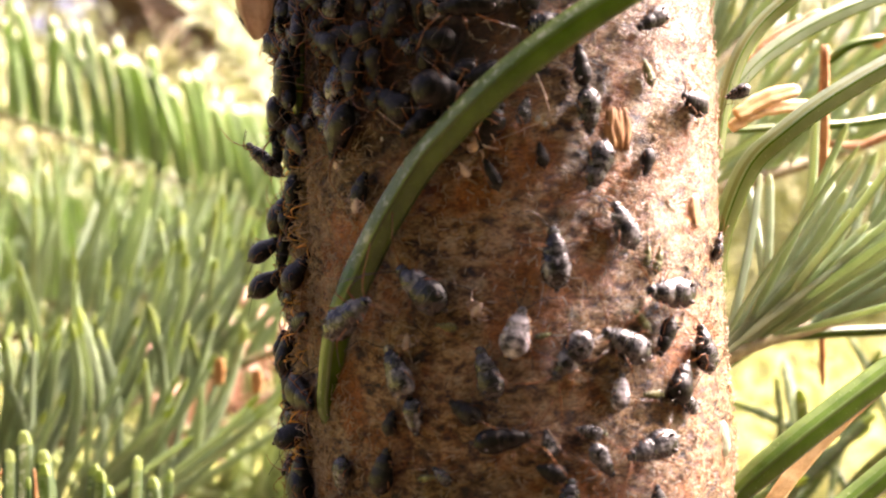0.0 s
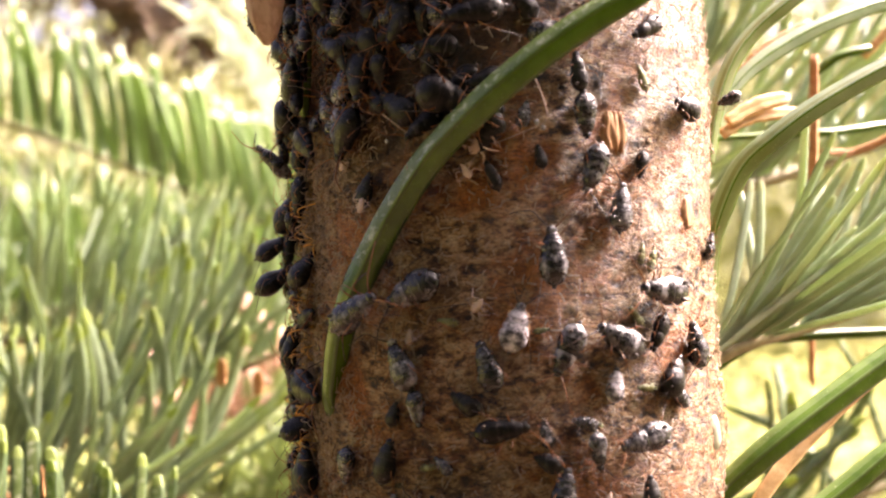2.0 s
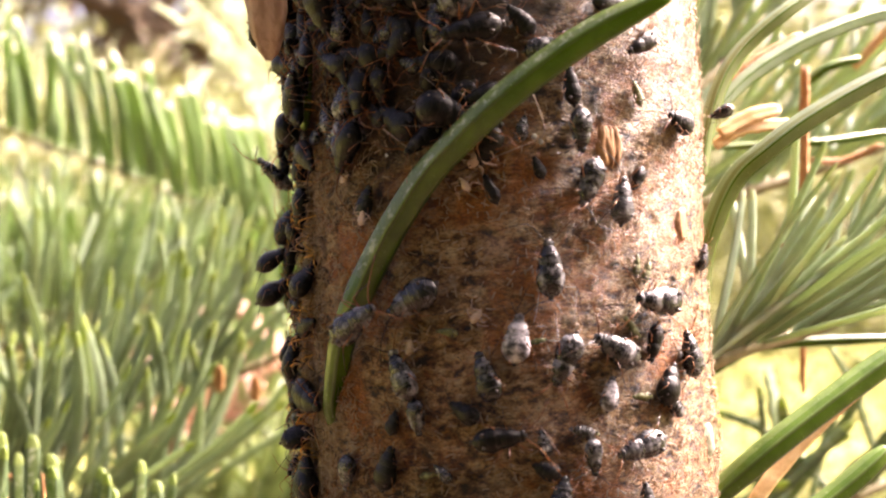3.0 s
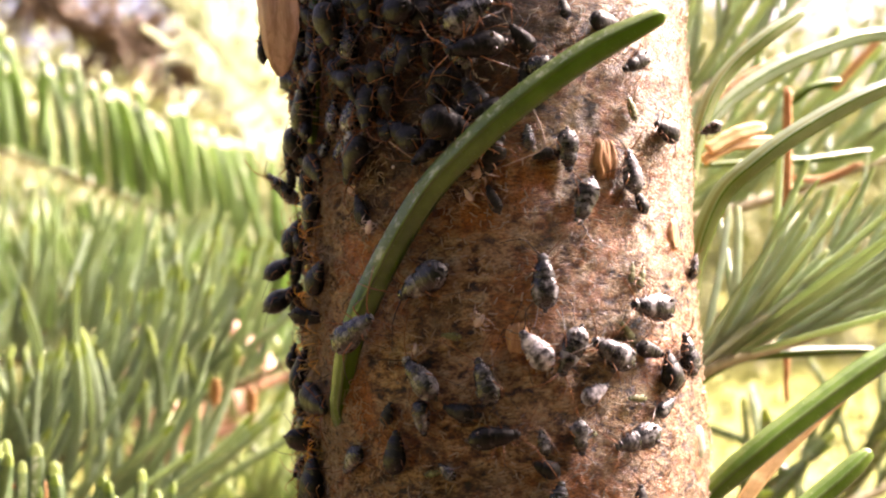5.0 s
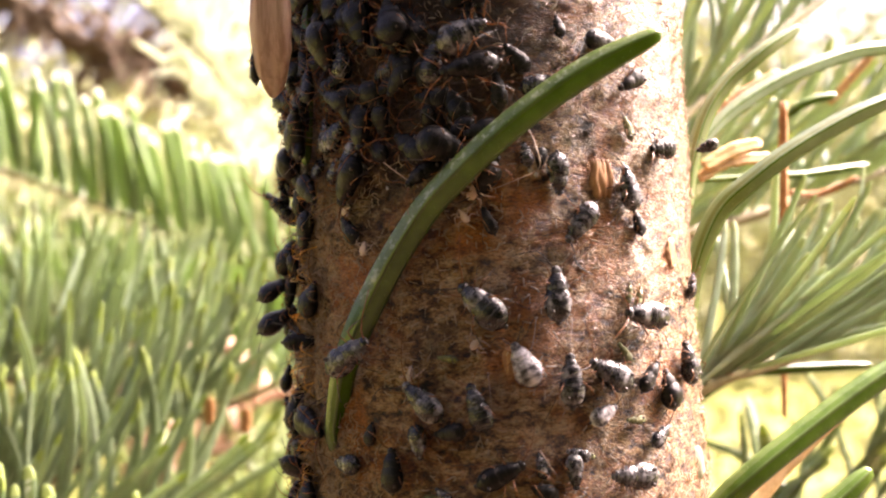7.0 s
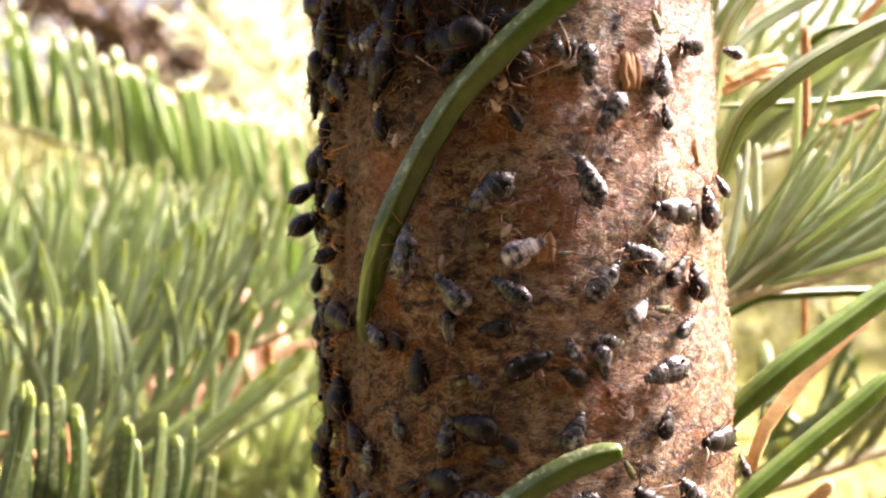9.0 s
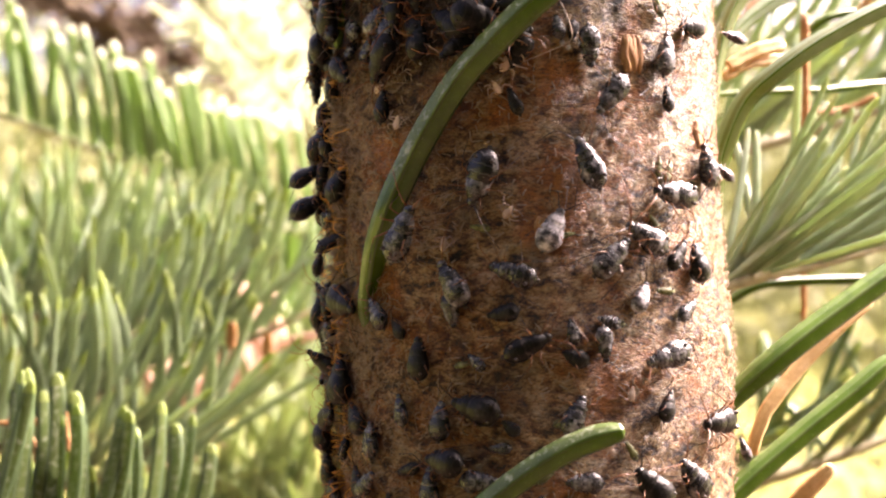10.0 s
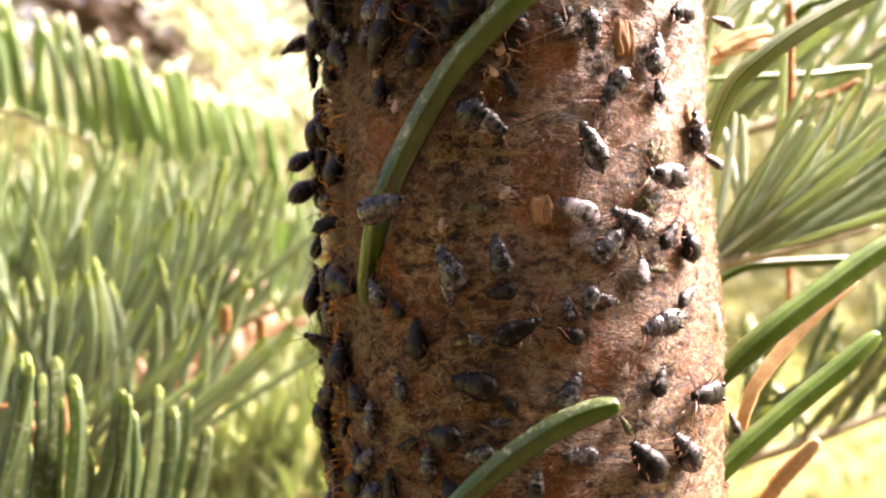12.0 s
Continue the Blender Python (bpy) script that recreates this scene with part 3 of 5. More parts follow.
def shoot(stem, thick, count, length, toward, spread, label, seed, green=SHOOT_GREEN, broad=1.6, straight=False, fan=0.0, bows=None):
    """A fir shoot: a stem through the points, needles set along it that mostly point toward a direction."""
    rng = random.Random(seed)
    thing = new("fir_shoot")
    line = spline(stem, 40)
    thing.location = line[0]
    tagged(thing, label, "fir shoot", group="fir shoots round the trunk")
    bm = bmesh.new()
    tube(bm, [p - line[0] for p in line], [thick * (1 - 0.5 * i / 40) * (1 + 0.15 * noise.noise((i * 0.7, seed, 0))) for i in range(41)], 8)
    part("stem", bm, YOUNG_TWIG, thing)
    main = Vector(toward).normalized()
    for i in range(count):
        s = (i + rng.random()) / count * 40
        k = min(int(s), 39)
        at = line[k].lerp(line[k + 1], s - k)
        way = (line[k + 1] - line[k]).normalized()
        lean = (main + Vector((fan * (2 * i / count - 1), 0, 0))).normalized()
        side = way.cross(lean).normalized()
        d = (lean + side * rng.gauss(0, spread) + way * rng.gauss(0.15, 0.08 if straight else 0.25)).normalized()
        y = d
        x = y.cross(Vector((rng.gauss(0, 0.5), -1, rng.gauss(0.1, 0.5)))).normalized()
        z = x.cross(y)
        size = length * rng.uniform(0.8, 1.12)
        wide = broad / 80 * rng.uniform(0.8, 1.15)
        m = Matrix((x * wide, y * size, z * wide)).transposed().to_4x4()
        m.translation = at - line[0] + d * thick * 0.6
        ob = new("needle", rng.choice(SHOOT_NEEDLES[green][:1] if straight else [SHOOT_NEEDLES[green][j] for j in bows or range(7)]))
        ob.parent, ob.matrix_basis = thing, m
    return thing


shoot([(-0.135, 0.27, 1.048), (-0.100, 0.27, 1.0360), (-0.064, 0.27, 1.0205), (-0.028, 0.273, 1.0030)], 0.0006, 66, 0.027, (-0.24, 0, 1), 0.10, "sunlit green fir shoot with upright comb of needles", 1, SHOOT_PALE, 2.5, True)
shoot([(-0.10, 0.20, 0.986), (-0.081, 0.20, 0.9885), (-0.062, 0.203, 0.988), (-0.043, 0.21, 0.985)], 0.0010, 110, 0.029, (0.16, -0.1, 1), 0.22, "grey-green fir shoot with slanting needles", 2, NEEDLE_WAXY, 1.2, fan=0.25, bows=(0, 1, 2, 5, 6))
shoot([(-0.085, 0.165, 0.962), (-0.069, 0.165, 0.969), (-0.052, 0.168, 0.977), (-0.036, 0.178, 0.985)], 0.0008, 80, 0.026, (0.42, -0.1, 1), 0.26, "green fir shoot with slanting needles", 3, NEEDLE_SOFT, 1.1, fan=0.3, bows=(1, 2, 3, 5))
shoot([(-0.074, 0.133, 0.946), (-0.060, 0.133, 0.949), (-0.045, 0.138, 0.946)], 0.0010, 38, 0.024, (0.12, -0.05, 1), 0.35, "green fir shoot with upright needles", 4, broad=1.55, bows=(0, 1, 5, 6))
shoot([(0.0241, 0.1100, 0.9880), (0.0302, 0.1140, 0.9896), (0.0384, 0.1200, 0.9905), (0.0520, 0.1300, 0.9926)], 0.0010, 74, 0.0215, (0.85, 0.1, 0.95), 0.36, "grey-green fir shoot fanning out beside the trunk", 5, NEEDLE_WAXY, 0.95, bows=(0, 0, 5, 6))
shoot([(0.024, 0.145, 1.004), (0.045, 0.155, 1.008), (0.075, 0.17, 1.016)], 0.0012, 45, 0.026, (0.5, 0, 1), 0.45, "pale green fir shoot in full sun", 6, NEEDLE_WAXY, 1.3, bows=(0, 1, 5, 6))
shoot([(0.02, 0.16, 0.955), (0.06, 0.17, 0.962), (0.1, 0.19, 0.97)], 0.0012, 40, 0.024, (0.4, 0, 1), 0.5, "green fir shoot low beside the trunk", 7)
shoot([(-0.32, 0.42, 1.0), (-0.22, 0.42, 0.99), (-0.12, 0.42, 0.985), (-0.04, 0.43, 0.96)], 0.0012, 80, 0.034, (0.1, -0.1, 1), 0.6, "pale-needled fir shoot farther back", 8, NEEDLE_WAXY, 2.4)
shoot([(-0.32, 0.42, 0.93), (-0.22, 0.40, 0.93), (-0.12, 0.40, 0.95), (-0.02, 0.41, 0.95)], 0.0012, 80, 0.034, (0.2, -0.1, 1), 0.6, "pale-needled fir shoot farther back", 9, NEEDLE_WAXY, 2.4)
shoot([(-0.15, 0.27, 0.950), (-0.08, 0.27, 0.960), (-0.01, 0.28, 0.965)], 0.0010, 80, 0.030, (0.35, -0.1, 1), 0.55, "pale-needled fir shoot farther back", 10, PAINTED_SUN, 2.0)
shoot([(-0.085, 0.16, 0.960), (-0.055, 0.16, 0.965), (-0.038, 0.167, 0.967)], 0.0010, 74, 0.027, (0.45, -0.1, 1), 0.28, "green fir shoot with crowded arching needles", 11, NEEDLE_SOFT, 1.1, fan=0.4, bows=(1, 2, 3, 6))
shoot([(-0.10, 0.23, 0.925), (-0.06, 0.23, 0.93), (-0.01, 0.24, 0.93)], 0.0010, 80, 0.030, (0.2, -0.1, 1), 0.5, "pale-needled fir shoot farther back", 14, PAINTED_SUN, 1.9)
shoot([(-0.093, 0.36, 1.107), (-0.076, 0.36, 1.092), (-0.063, 0.36, 1.079), (-0.048, 0.36, 1.061), (-0.03, 0.36, 1.04)], 0.0012, 150, 0.020, (0.4, -0.4, 0.5), 0.9, "pale fir shoot with sun glare painted into its needles", 15, GLARE_RESIN, 2.0)
shoot([(-0.0785, 0.3800, 1.0816), (-0.0679, 0.3800, 1.0701), (-0.0594, 0.3800, 1.0568), (-0.0490, 0.3800, 1.0415)], 0.0012, 80, 0.016, (0.5, -0.4, 0.4), 0.9, "pale fir shoot with sun glare painted into its needles", 16, GLARE_RESIN, 2.0)
shoot([(-0.0694, 0.2400, 0.9402), (-0.0483, 0.2400, 0.9425), (-0.0318, 0.2400, 0.9446), (-0.0108, 0.2500, 0.9422)], 0.0010, 90, 0.030, (0.1, -0.1, 1), 0.4, "fir shoot low behind the trunk, sunlight painted pale", 17, PAINTED_SUN, 1.9)
shoot([(-0.0554, 0.1220, 0.9646), (-0.0487, 0.1240, 0.9635), (-0.0416, 0.1300, 0.9605), (-0.0342, 0.1350, 0.9580)], 0.0010, 20, 0.0175, (0.0, 0.05, 1), 0.12, "dark green fir shoot low beside the trunk", 18, SHOOT_GREEN, 1.9, True)
shoot([(-0.0418, 0.1900, 0.9805), (-0.0334, 0.1900, 0.9829), (-0.0249, 0.1900, 0.9862), (-0.0158, 0.1950, 0.9901)], 0.0007, 16, 0.020, (0.5, -0.1, 1), 0.25, "pale sunlit fir shoot beside the trunk", 19, NEEDLE_WAXY, 1.3, bows=(0, 1, 2))

shoot([(-0.062, 0.235, 0.958), (-0.052, 0.235, 0.965), (-0.041, 0.24, 0.972), (-0.032, 0.245, 0.982)], 0.0009, 34, 0.017, (0.1, -0.1, 1), 0.9, "withered tan fir shoot behind the trunk", 20, DRY_PALE, 2.0)
shoot([(-0.15, 0.37, 0.985), (-0.11, 0.37, 0.99), (-0.075, 0.37, 0.988), (-0.045, 0.375, 0.98)], 0.0012, 70, 0.040, (0.0, -0.1, 1), 0.3, "pale green fir shoot far behind the trunk", 21, SHOOT_PALE, 2.6, fan=0.2, bows=(0, 1, 5, 6))
shoot([(-0.32, 0.47, 0.985), (-0.22, 0.47, 0.992), (-0.13, 0.47, 0.990), (-0.045, 0.475, 0.978)], 0.0013, 150, 0.046, (0.05, -0.1, 1), 0.45, "sunlit green fir shoot far behind the trunk", 22, SHOOT_GREEN, 2.8, fan=0.2)
shoot([(-0.30, 0.50, 1.005), (-0.20, 0.50, 1.012), (-0.12, 0.50, 1.006), (-0.06, 0.505, 0.995)], 0.0013, 120, 0.042, (0.0, -0.1, 1), 0.45, "sunlit green fir shoot far behind the trunk", 23, NEEDLE_SOFT, 3.0, fan=0.2)
shoot([(0.022, 0.135, 1.010), (0.038, 0.145, 1.024), (0.056, 0.158, 1.037), (0.076, 0.172, 1.048)], 0.0010, 48, 0.022, (0.35, 0.05, 1), 0.3, "pale grey-green fir shoot rising beside the trunk", 24, NEEDLE_WAXY, 1.2, fan=0.2, bows=(0, 1, 5, 6))


def dead_branch(points, thick):
    """A bare brown branch in the blurred distance, with many side twigs."""
    thing = new("dead_branch")
    line = spline(points, 24)
    thing.location = line[0]
    tagged(thing, "bare brown twiggy fir branch far behind the trunk", "branch")
    bm = bmesh.new()
    tube(bm, [p - line[0] for p in line], [thick * (1 - 0.5 * i / 24) * (1 + 0.3 * noise.noise((i * 0.6, 2, 0))) for i in range(25)], 9)
    part("limb", bm, DEAD_WOOD, thing)
    rng = random.Random(4)
    for i in range(150):
        d = Vector((rng.uniform(-0.7, 0.7), rng.uniform(-0.4, 0.4), rng.uniform(-1.0, 0.8))).normalized() * rng.uniform(0.02, 0.06)
        p = line[rng.randrange(25)] - line[0]
        bm = bmesh.new()
        tube(bm, spline([p, p + d * 0.5 + Vector((0, 0, 0.006)), p + d], 6), [thick * 0.3 * q for q in (1, 0.9, 0.8, 0.7, 0.6, 0.45, 0.3)], 6)
        part("twig", bm, DEAD_WOOD, thing)


def fir_sapling(x, y, high, thick):
    """A thin young fir beside the trunk that bears the shoots farther back."""
    thing = new("fir_sapling")
    thing.location = (x, y, 0)
    tagged(thing, "thin grey-brown stem of a neighbouring young fir", "tree")
    bm = bmesh.new()
    line = [Vector((0.01 * noise.noise((i * 0.5, x, 0)), 0.01 * noise.noise((i * 0.5, 3, y)), -0.04 + (high + 0.04) * i / 30)) for i in range(31)]
    tube(bm, line, [thick * (1.15 - 0.7 * i / 30) for i in range(31)], 10)
    part("stem", bm, TWIG, thing)


fir_sapling(-0.32, 0.42, 1.35, 0.012)
fir_sapling(-0.33, 0.70, 1.45, 0.014)
dead_branch([(-0.33, 0.70, 1.23), (-0.239, 0.70, 1.195), (-0.193, 0.70, 1.163), (-0.157, 0.70, 1.148), (-0.121, 0.70, 1.126)], 0.008)


# ---- litter on the bark ----
def fibres():
    rng = random.Random(5)
    bm = bmesh.new()
    for k in range(7200):
        turn = rng.uniform(-95, 95) if k < 4200 else rng.gauss(-66, 16)
        z = rng.uniform(0.955, 1.03)
        if noise.noise((turn * 0.05, z * 160, 3.0)) < -0.25:
            continue
        m = on_trunk(turn, z, rng.choice((90, -90, 0, 15, rng.uniform(0, 360))) + rng.gauss(0, 25))
        n, bend = rng.uniform(0.00015, 0.00045) * (1 if k < 4200 else 1.7), rng.gauss(0, 0.12)
        up = rng.uniform(0.00005, 0.0003)
        if turn < -66:
            up += rng.uniform(0, 0.0009)
        pts = [m @ Vector((bend * n * (1 - u * u), u * n, 0.0001 + up * (1 - u * u) + (0.0003 * max(0, u) if rng.random() < 0.3 else 0))) for u in (-1, -0.5, 0, 0.5, 1)]
        r = rng.uniform(0.00003, 0.00007) if k < 4200 else rng.uniform(0.00002, 0.00004)
        tube(bm, pts, [r, r, r, r, r * 0.6], 4, up=m.to_3x3() @ Vector((0, 0, 1)))
    ob = part("bark_fibres", bm, FIBRE)
    tagged(ob, "fine pale fibres and cast aphid legs on bark", "bark litter", kind="stuff")


def flakes():
    rng = random.Random(8)
    bm = bmesh.new()
    for _ in range(600):
        turn, z = rng.uniform(-95, 100), rng.uniform(0.960, 1.032)
        m = on_trunk(turn, z, rng.uniform(60, 120), 0.0, rng.gauss(0, 7), rng.uniform(0.5, 1.3))
        w, h = rng.uniform(0.0001, 0.0003), rng.uniform(0.00018, 0.0006)
        ring = [m @ Vector((w * math.cos(a) * rng.uniform(0.7, 1.2), h * math.sin(a) * rng.uniform(0.7, 1.2), rng.uniform(-0.00005, 0.0001))) for a in (0, 1.05, 2.1, 3.14, 4.2, 5.2)]
        low = [p - (m.to_3x3() @ Vector((0, 0, 0.0003))) for p in ring]
        a, b = [bm.verts.new(p) for p in ring], [bm.verts.new(p) for p in low]
        bm.faces.new(a)
        for k in range(6):
            bm.faces.new((a[k], b[k], b[(k + 1) % 6], a[(k + 1) % 6]))
    ob = part("bark_flakes", bm, BARK)
    tagged(ob, "small loose bark flakes on the trunk", "bark litter", kind="stuff")


def edge_fuzz():
    """Long amber legs, hairs and threads that stand off the bark among the crowded aphids."""
    rng = random.Random(15)
    bm = bmesh.new()
    for k in range(700):
        turn, z = rng.uniform(-100, -66), rng.uniform(0.960, 1.03)
        m = on_trunk(turn, z, rng.uniform(0, 360))
        n, up = rng.uniform(0.0006, 0.0017), rng.uniform(0.0003, 0.0017)
        pts = [m @ Vector((0, -n * 0.4, 0)), m @ Vector((rng.gauss(0, 0.0002), n * 0.1, up)), m @ Vector((rng.gauss(0, 0.0002), n * 0.8, up * rng.uniform(0.2, 1.1)))]
        r = rng.uniform(0.00003, 0.00007)
        first = len(bm.faces)
        tube(bm, spline(pts, 6), [r, r, r, r, r, r * 0.8, r * 0.5], 5)
        bm.faces.ensure_lookup_table()
        for f in bm.faces[first:]:
            f.material_index = 1 if k % 3 == 0 else 0
    tagged(part("leg_fuzz", bm, [FUZZ, FIBRE]), "amber hairs and stray legs along the bark", "bark litter", kind="stuff")


fibres()
flakes()
edge_fuzz()


def shed_skin(m, seed):
    """A crumpled cast skin with splayed legs."""
    rng = random.Random(seed)
    thing = new("shed_skin")
    bm = bmesh.new()
    blob(bm, (0, 0, 0.5), (0.45, 0.8, 0.35), 10, 7, lambda u: 0.8 - 0.3 * u)
    for v in bm.verts:
        v.co += Vector([0.16 * noise.noise(v.co * 2.5 + Vector((k * 7, seed, 0))) for k in range(3)])
    bm.transform(Matrix.Scale(0.001, 4))
    part("husk", bm, SKIN, thing)
    for side in (-1, 1):
        for k in range(3):
            y = 0.5 - 0.45 * k
            tip = (side * rng.uniform(0.9, 1.5), y + rng.uniform(-0.6, 0.8), rng.uniform(0, 0.5))
            bm = bmesh.new()
            tube(bm, spline([(side * 0.3, y, 0.4), (side * 0.8, y + rng.uniform(-0.2, 0.3), 0.9), tip], 6), [0.07, 0.07, 0.06, 0.06, 0.05, 0.05, 0.03], 5)
            bm.transform(Matrix.Scale(0.001, 4))
            part("leg", bm, SKIN, thing)
    thing.matrix_basis = m
    tagged(thing, "pale crumpled cast aphid skin", "shed skin", group="cast skins on the bark")


shed_skin(on_trunk(-38.2, 1.0034, 20, 0.0012, 0, 0.75), 1)
shed_skin(on_trunk(-9.7, 1.0073, 30, 0.0002, 0, 1.1), 2)
shed_skin(on_trunk(-12.4, 1.0054, -30, 0.0004, 0, 0.8), 3)
shed_skin(on_trunk(-27.5, 0.9936, 10, 0, 0, 0.8), 4)
shed_skin(on_trunk(19.1, 0.9812, 10, 0, 0, 0.8), 5)
shed_skin(on_trunk(-10.5, 0.9957, 40, 0, 0, 0.8), 6)
shed_skin(on_trunk(10.9, 0.9910, 70, 0, 0, 0.7), 7)
shed_skin(on_trunk(-48.0, 1.0067, 70, 0, 0, 0.8), 8)


def honeydew(turn, z, size):
    bm = bmesh.new()
    blob(bm, (0, 0, 0.6), (1, 1.1, 0.8), 14, 10)
    bm.transform(Matrix.Scale(size, 4))
    ob = part("honeydew_drop", bm, DEW)
    ob.matrix_basis = on_trunk(turn, z)
    tagged(ob, "tiny glistening honeydew drop on bark", "droplet", group="honeydew drops")


honeydew(4.4, 1.0087, 0.00022)
honeydew(6.0, 1.0083, 0.0002)
honeydew(-33.9, 1.0081, 0.00015)
honeydew(-61.0, 1.0208, 0.00016)
honeydew(-83.6, 0.9918, 0.0002)


def strand(places, thick):
    """A long pale plant fibre that lies over the bark. Places: turn, height and gap in millimetres."""
    bm = bmesh.new()
    line = spline([on_trunk(turn, 1 + high / 1000, 0, gap / 1000).translation for turn, high, gap in places], 24)
    tube(bm, line, [thick * (1 - 0.5 * i / 24) for i in range(25)], 6)
    tagged(part("plant_fibre", bm, SKIN), "long thin pale fibre lying on the bark", "fibre")


strand([(4.2, 11.75, 0.5), (5.9, 10.03, 0.9), (6.1, 8.72, 0.9), (1.1, 7.98, 0.7), (-6.9, 7.16, 0.3)], 7e-05)
strand([(-23.8, 16.56, 0.6), (-21.0, 15.58, 0.8), (-17.1, 14.46, 0.5)], 5e-05)
strand([(-34.9, 10.41, 0.6), (-29.4, 9.15, 0.9), (-24.0, 7.85, 0.6)], 6e-05)
strand([(4.1, -12.60, 0.5), (6.6, -13.93, 0.8), (8.2, -14.61, 0.5)], 5e-05)
strand([(-7.8, -6.51, 0.3), (-7.4, -8.11, 0.6), (-7.2, -9.15, 0.4)], 4e-05)
strand([(4.4, -2.60, 0.5), (3.3, -4.41, 0.6), (2.7, -5.02, 0.4)], 4e-05)
strand([(13.9, -2.75, 0.3), (12.6, -4.57, 0.6), (12.4, -5.39, 0.4)], 4e-05)
strand([(25.0, -7.07, 0.5), (29.3, -7.37, 0.7), (34.2, -7.99, 0.5)], 6e-05)


# ---- aphids: head along y, bark below, 4.3 mm long ----
def aphid(shell, seed, label, plump=1.0, slim_legs=0.52):
    rng = random.Random(seed)
    plump *= 1.05
    thing = new("aphid")
    tagged(thing, label, "aphid", group="aphids on the trunk")
    mm = Matrix.Scale(0.001, 4)

    def piece(name, bm, mats, parent=thing, note=""):
        bm.transform(mm)
        return part(name, bm, mats, parent, note)

    bm = bmesh.new()
    blob(bm, (0, -0.55, 0.9), (1.06 * plump, 1.55, 0.74 * plump), 22, 20, lambda u: (1.0 - 0.15 * u - 0.07 * u * u) * (1 + 0.008 * math.sin(u * 19)))
    for v in bm.verts:
        v.co += v.normal * 0.05 * noise.noise(v.co * 2.5 + Vector((seed, 0, 0)))
    abdomen = piece("abdomen", bm, shell)
    for side in (-1, 1):
        bm = bmesh.new()
        tube(bm, [Vector((side * 0.52 * plump, -1.25, 1.3)), Vector((side * 0.58 * plump, -1.32, 1.48)), Vector((side * 0.6 * plump, -1.38, 1.62))], [0.22, 0.13, 0.09], 8)
        piece("siphon", bm, LEG_DARK, abdomen)
    bm = bmesh.new()
    blob(bm, (0, -2.15, 0.85), (0.2, 0.2, 0.14), 8, 6)
    piece("tail", bm, LEG_DARK, abdomen)
    bm = bmesh.new()
    blob(bm, (0, 0.62, 0.87), (0.82 * plump, 1.06, 0.60), 18, 16, lambda u: (1 - 0.29 * u) * (1 + 0.035 * math.sin(u * 11)))
    piece("thorax", bm, shell)
    bm = bmesh.new()
    blob(bm, (0, 1.62, 0.83), (0.42, 0.38, 0.32), 12, 9)
    head = piece("head", bm, shell)
    for side in (-1, 1):
        bm = bmesh.new()
        blob(bm, (side * 0.33, 1.62, 0.9), (0.10, 0.12, 0.12), 8, 6)
        piece("eye", bm, LEG_DARK, head)
        bm = bmesh.new()
        out = rng.uniform(0.5, 1.1)
        tube(bm, spline([(side * 0.2, 1.82, 0.9), (side * (0.35 + out * 0.3), 2.2, 1.25), (side * (0.5 + out), 3.0, 1.5), (side * (0.7 + out * 2.4), 3.5 + rng.uniform(-1.0, 0.9), 1.3)], 9), [0.065, 0.06, 0.056, 0.052, 0.048, 0.045, 0.042, 0.04, 0.036, 0.028], 5)
        piece("antenna", bm, LEG_DARK if rng.random() < 0.5 else LEG, head)
        for k, (y, knee, foot) in enumerate(((1.05, (0.95, 1.55, 1.45), (1.55, 2.25)), (0.65, (1.25, 0.75, 1.6), (2.15, 0.75)), (0.25, (1.35, -0.75, 1.7), (2.1, -2.9)))):
            swing, reach = rng.uniform(-0.35, 0.35), rng.uniform(0.85, 1.15)
            kn = Vector((side * knee[0] * reach, knee[1] + swing, knee[2] * rng.uniform(0.85, 1.15)))
            ft = Vector((side * foot[0] * reach, foot[1] + 1.4 * swing, 0.05))
            a = Vector((side * 0.35, y, 0.75))
            bm = bmesh.new()
            tube(bm, spline([a, a.lerp(kn, 0.5) + Vector((0, 0, 0.08)), kn], 5), [q * slim_legs for q in (0.085, 0.10, 0.105, 0.10, 0.085, 0.075)], 6)
            amber = len(bm.faces)
            tube(bm, spline([kn, kn.lerp(ft, 0.5) + Vector((side * 0.06, 0, 0.1)), ft, ft + Vector((side * 0.16, 0.05, -0.02))], 7), [q * slim_legs for q in (0.075, 0.065, 0.06, 0.055, 0.052, 0.05, 0.045, 0.03)], 6)
            for i, f in enumerate(bm.faces):
                c = f.calc_center_median()
                near = (c - kn).length
                f.material_index = 1 if i >= amber and near > 0.7 else 0
            piece("leg", bm, [LEG, LEG_DARK])
    return thing


KINDS = {
    "black": [aphid(BLACK, 11, "shiny black aphid with amber legs on bark"), aphid(BLACK, 12, "shiny black aphid with amber legs on bark", 1.1), aphid(BLACK, 13, "slim shiny black aphid with amber legs", 0.84), aphid(BLACK, 14, "plump shiny black aphid with amber legs", 1.2)],
    "grey": [aphid(GREY, 21, "dark grey aphid with pale patches of wax and painted sheen"), aphid(GREY, 22, "dark grey aphid with pale patches of wax and painted sheen", 0.92), aphid(GREY, 23, "dark grey aphid with pale patches of wax and painted sheen", 1.05)],
    "slim": [aphid(GREY, 24, "slender dark grey aphid with pale seams", 0.96), aphid(GREY, 25, "slender dark grey aphid with pale seams", 0.90)],
    "pale": [aphid(POWDER, 31, "black aphid dusted with pale lilac-grey wax", 1.05)],
    "olive": [aphid(OLIVE, 41, "small slender olive-green aphid nymph", 0.72, 0.7)],
}
UNUSED = {k: list(v) for k, v in KINDS.items()}
MOVING = []
LENGTH = 4.35


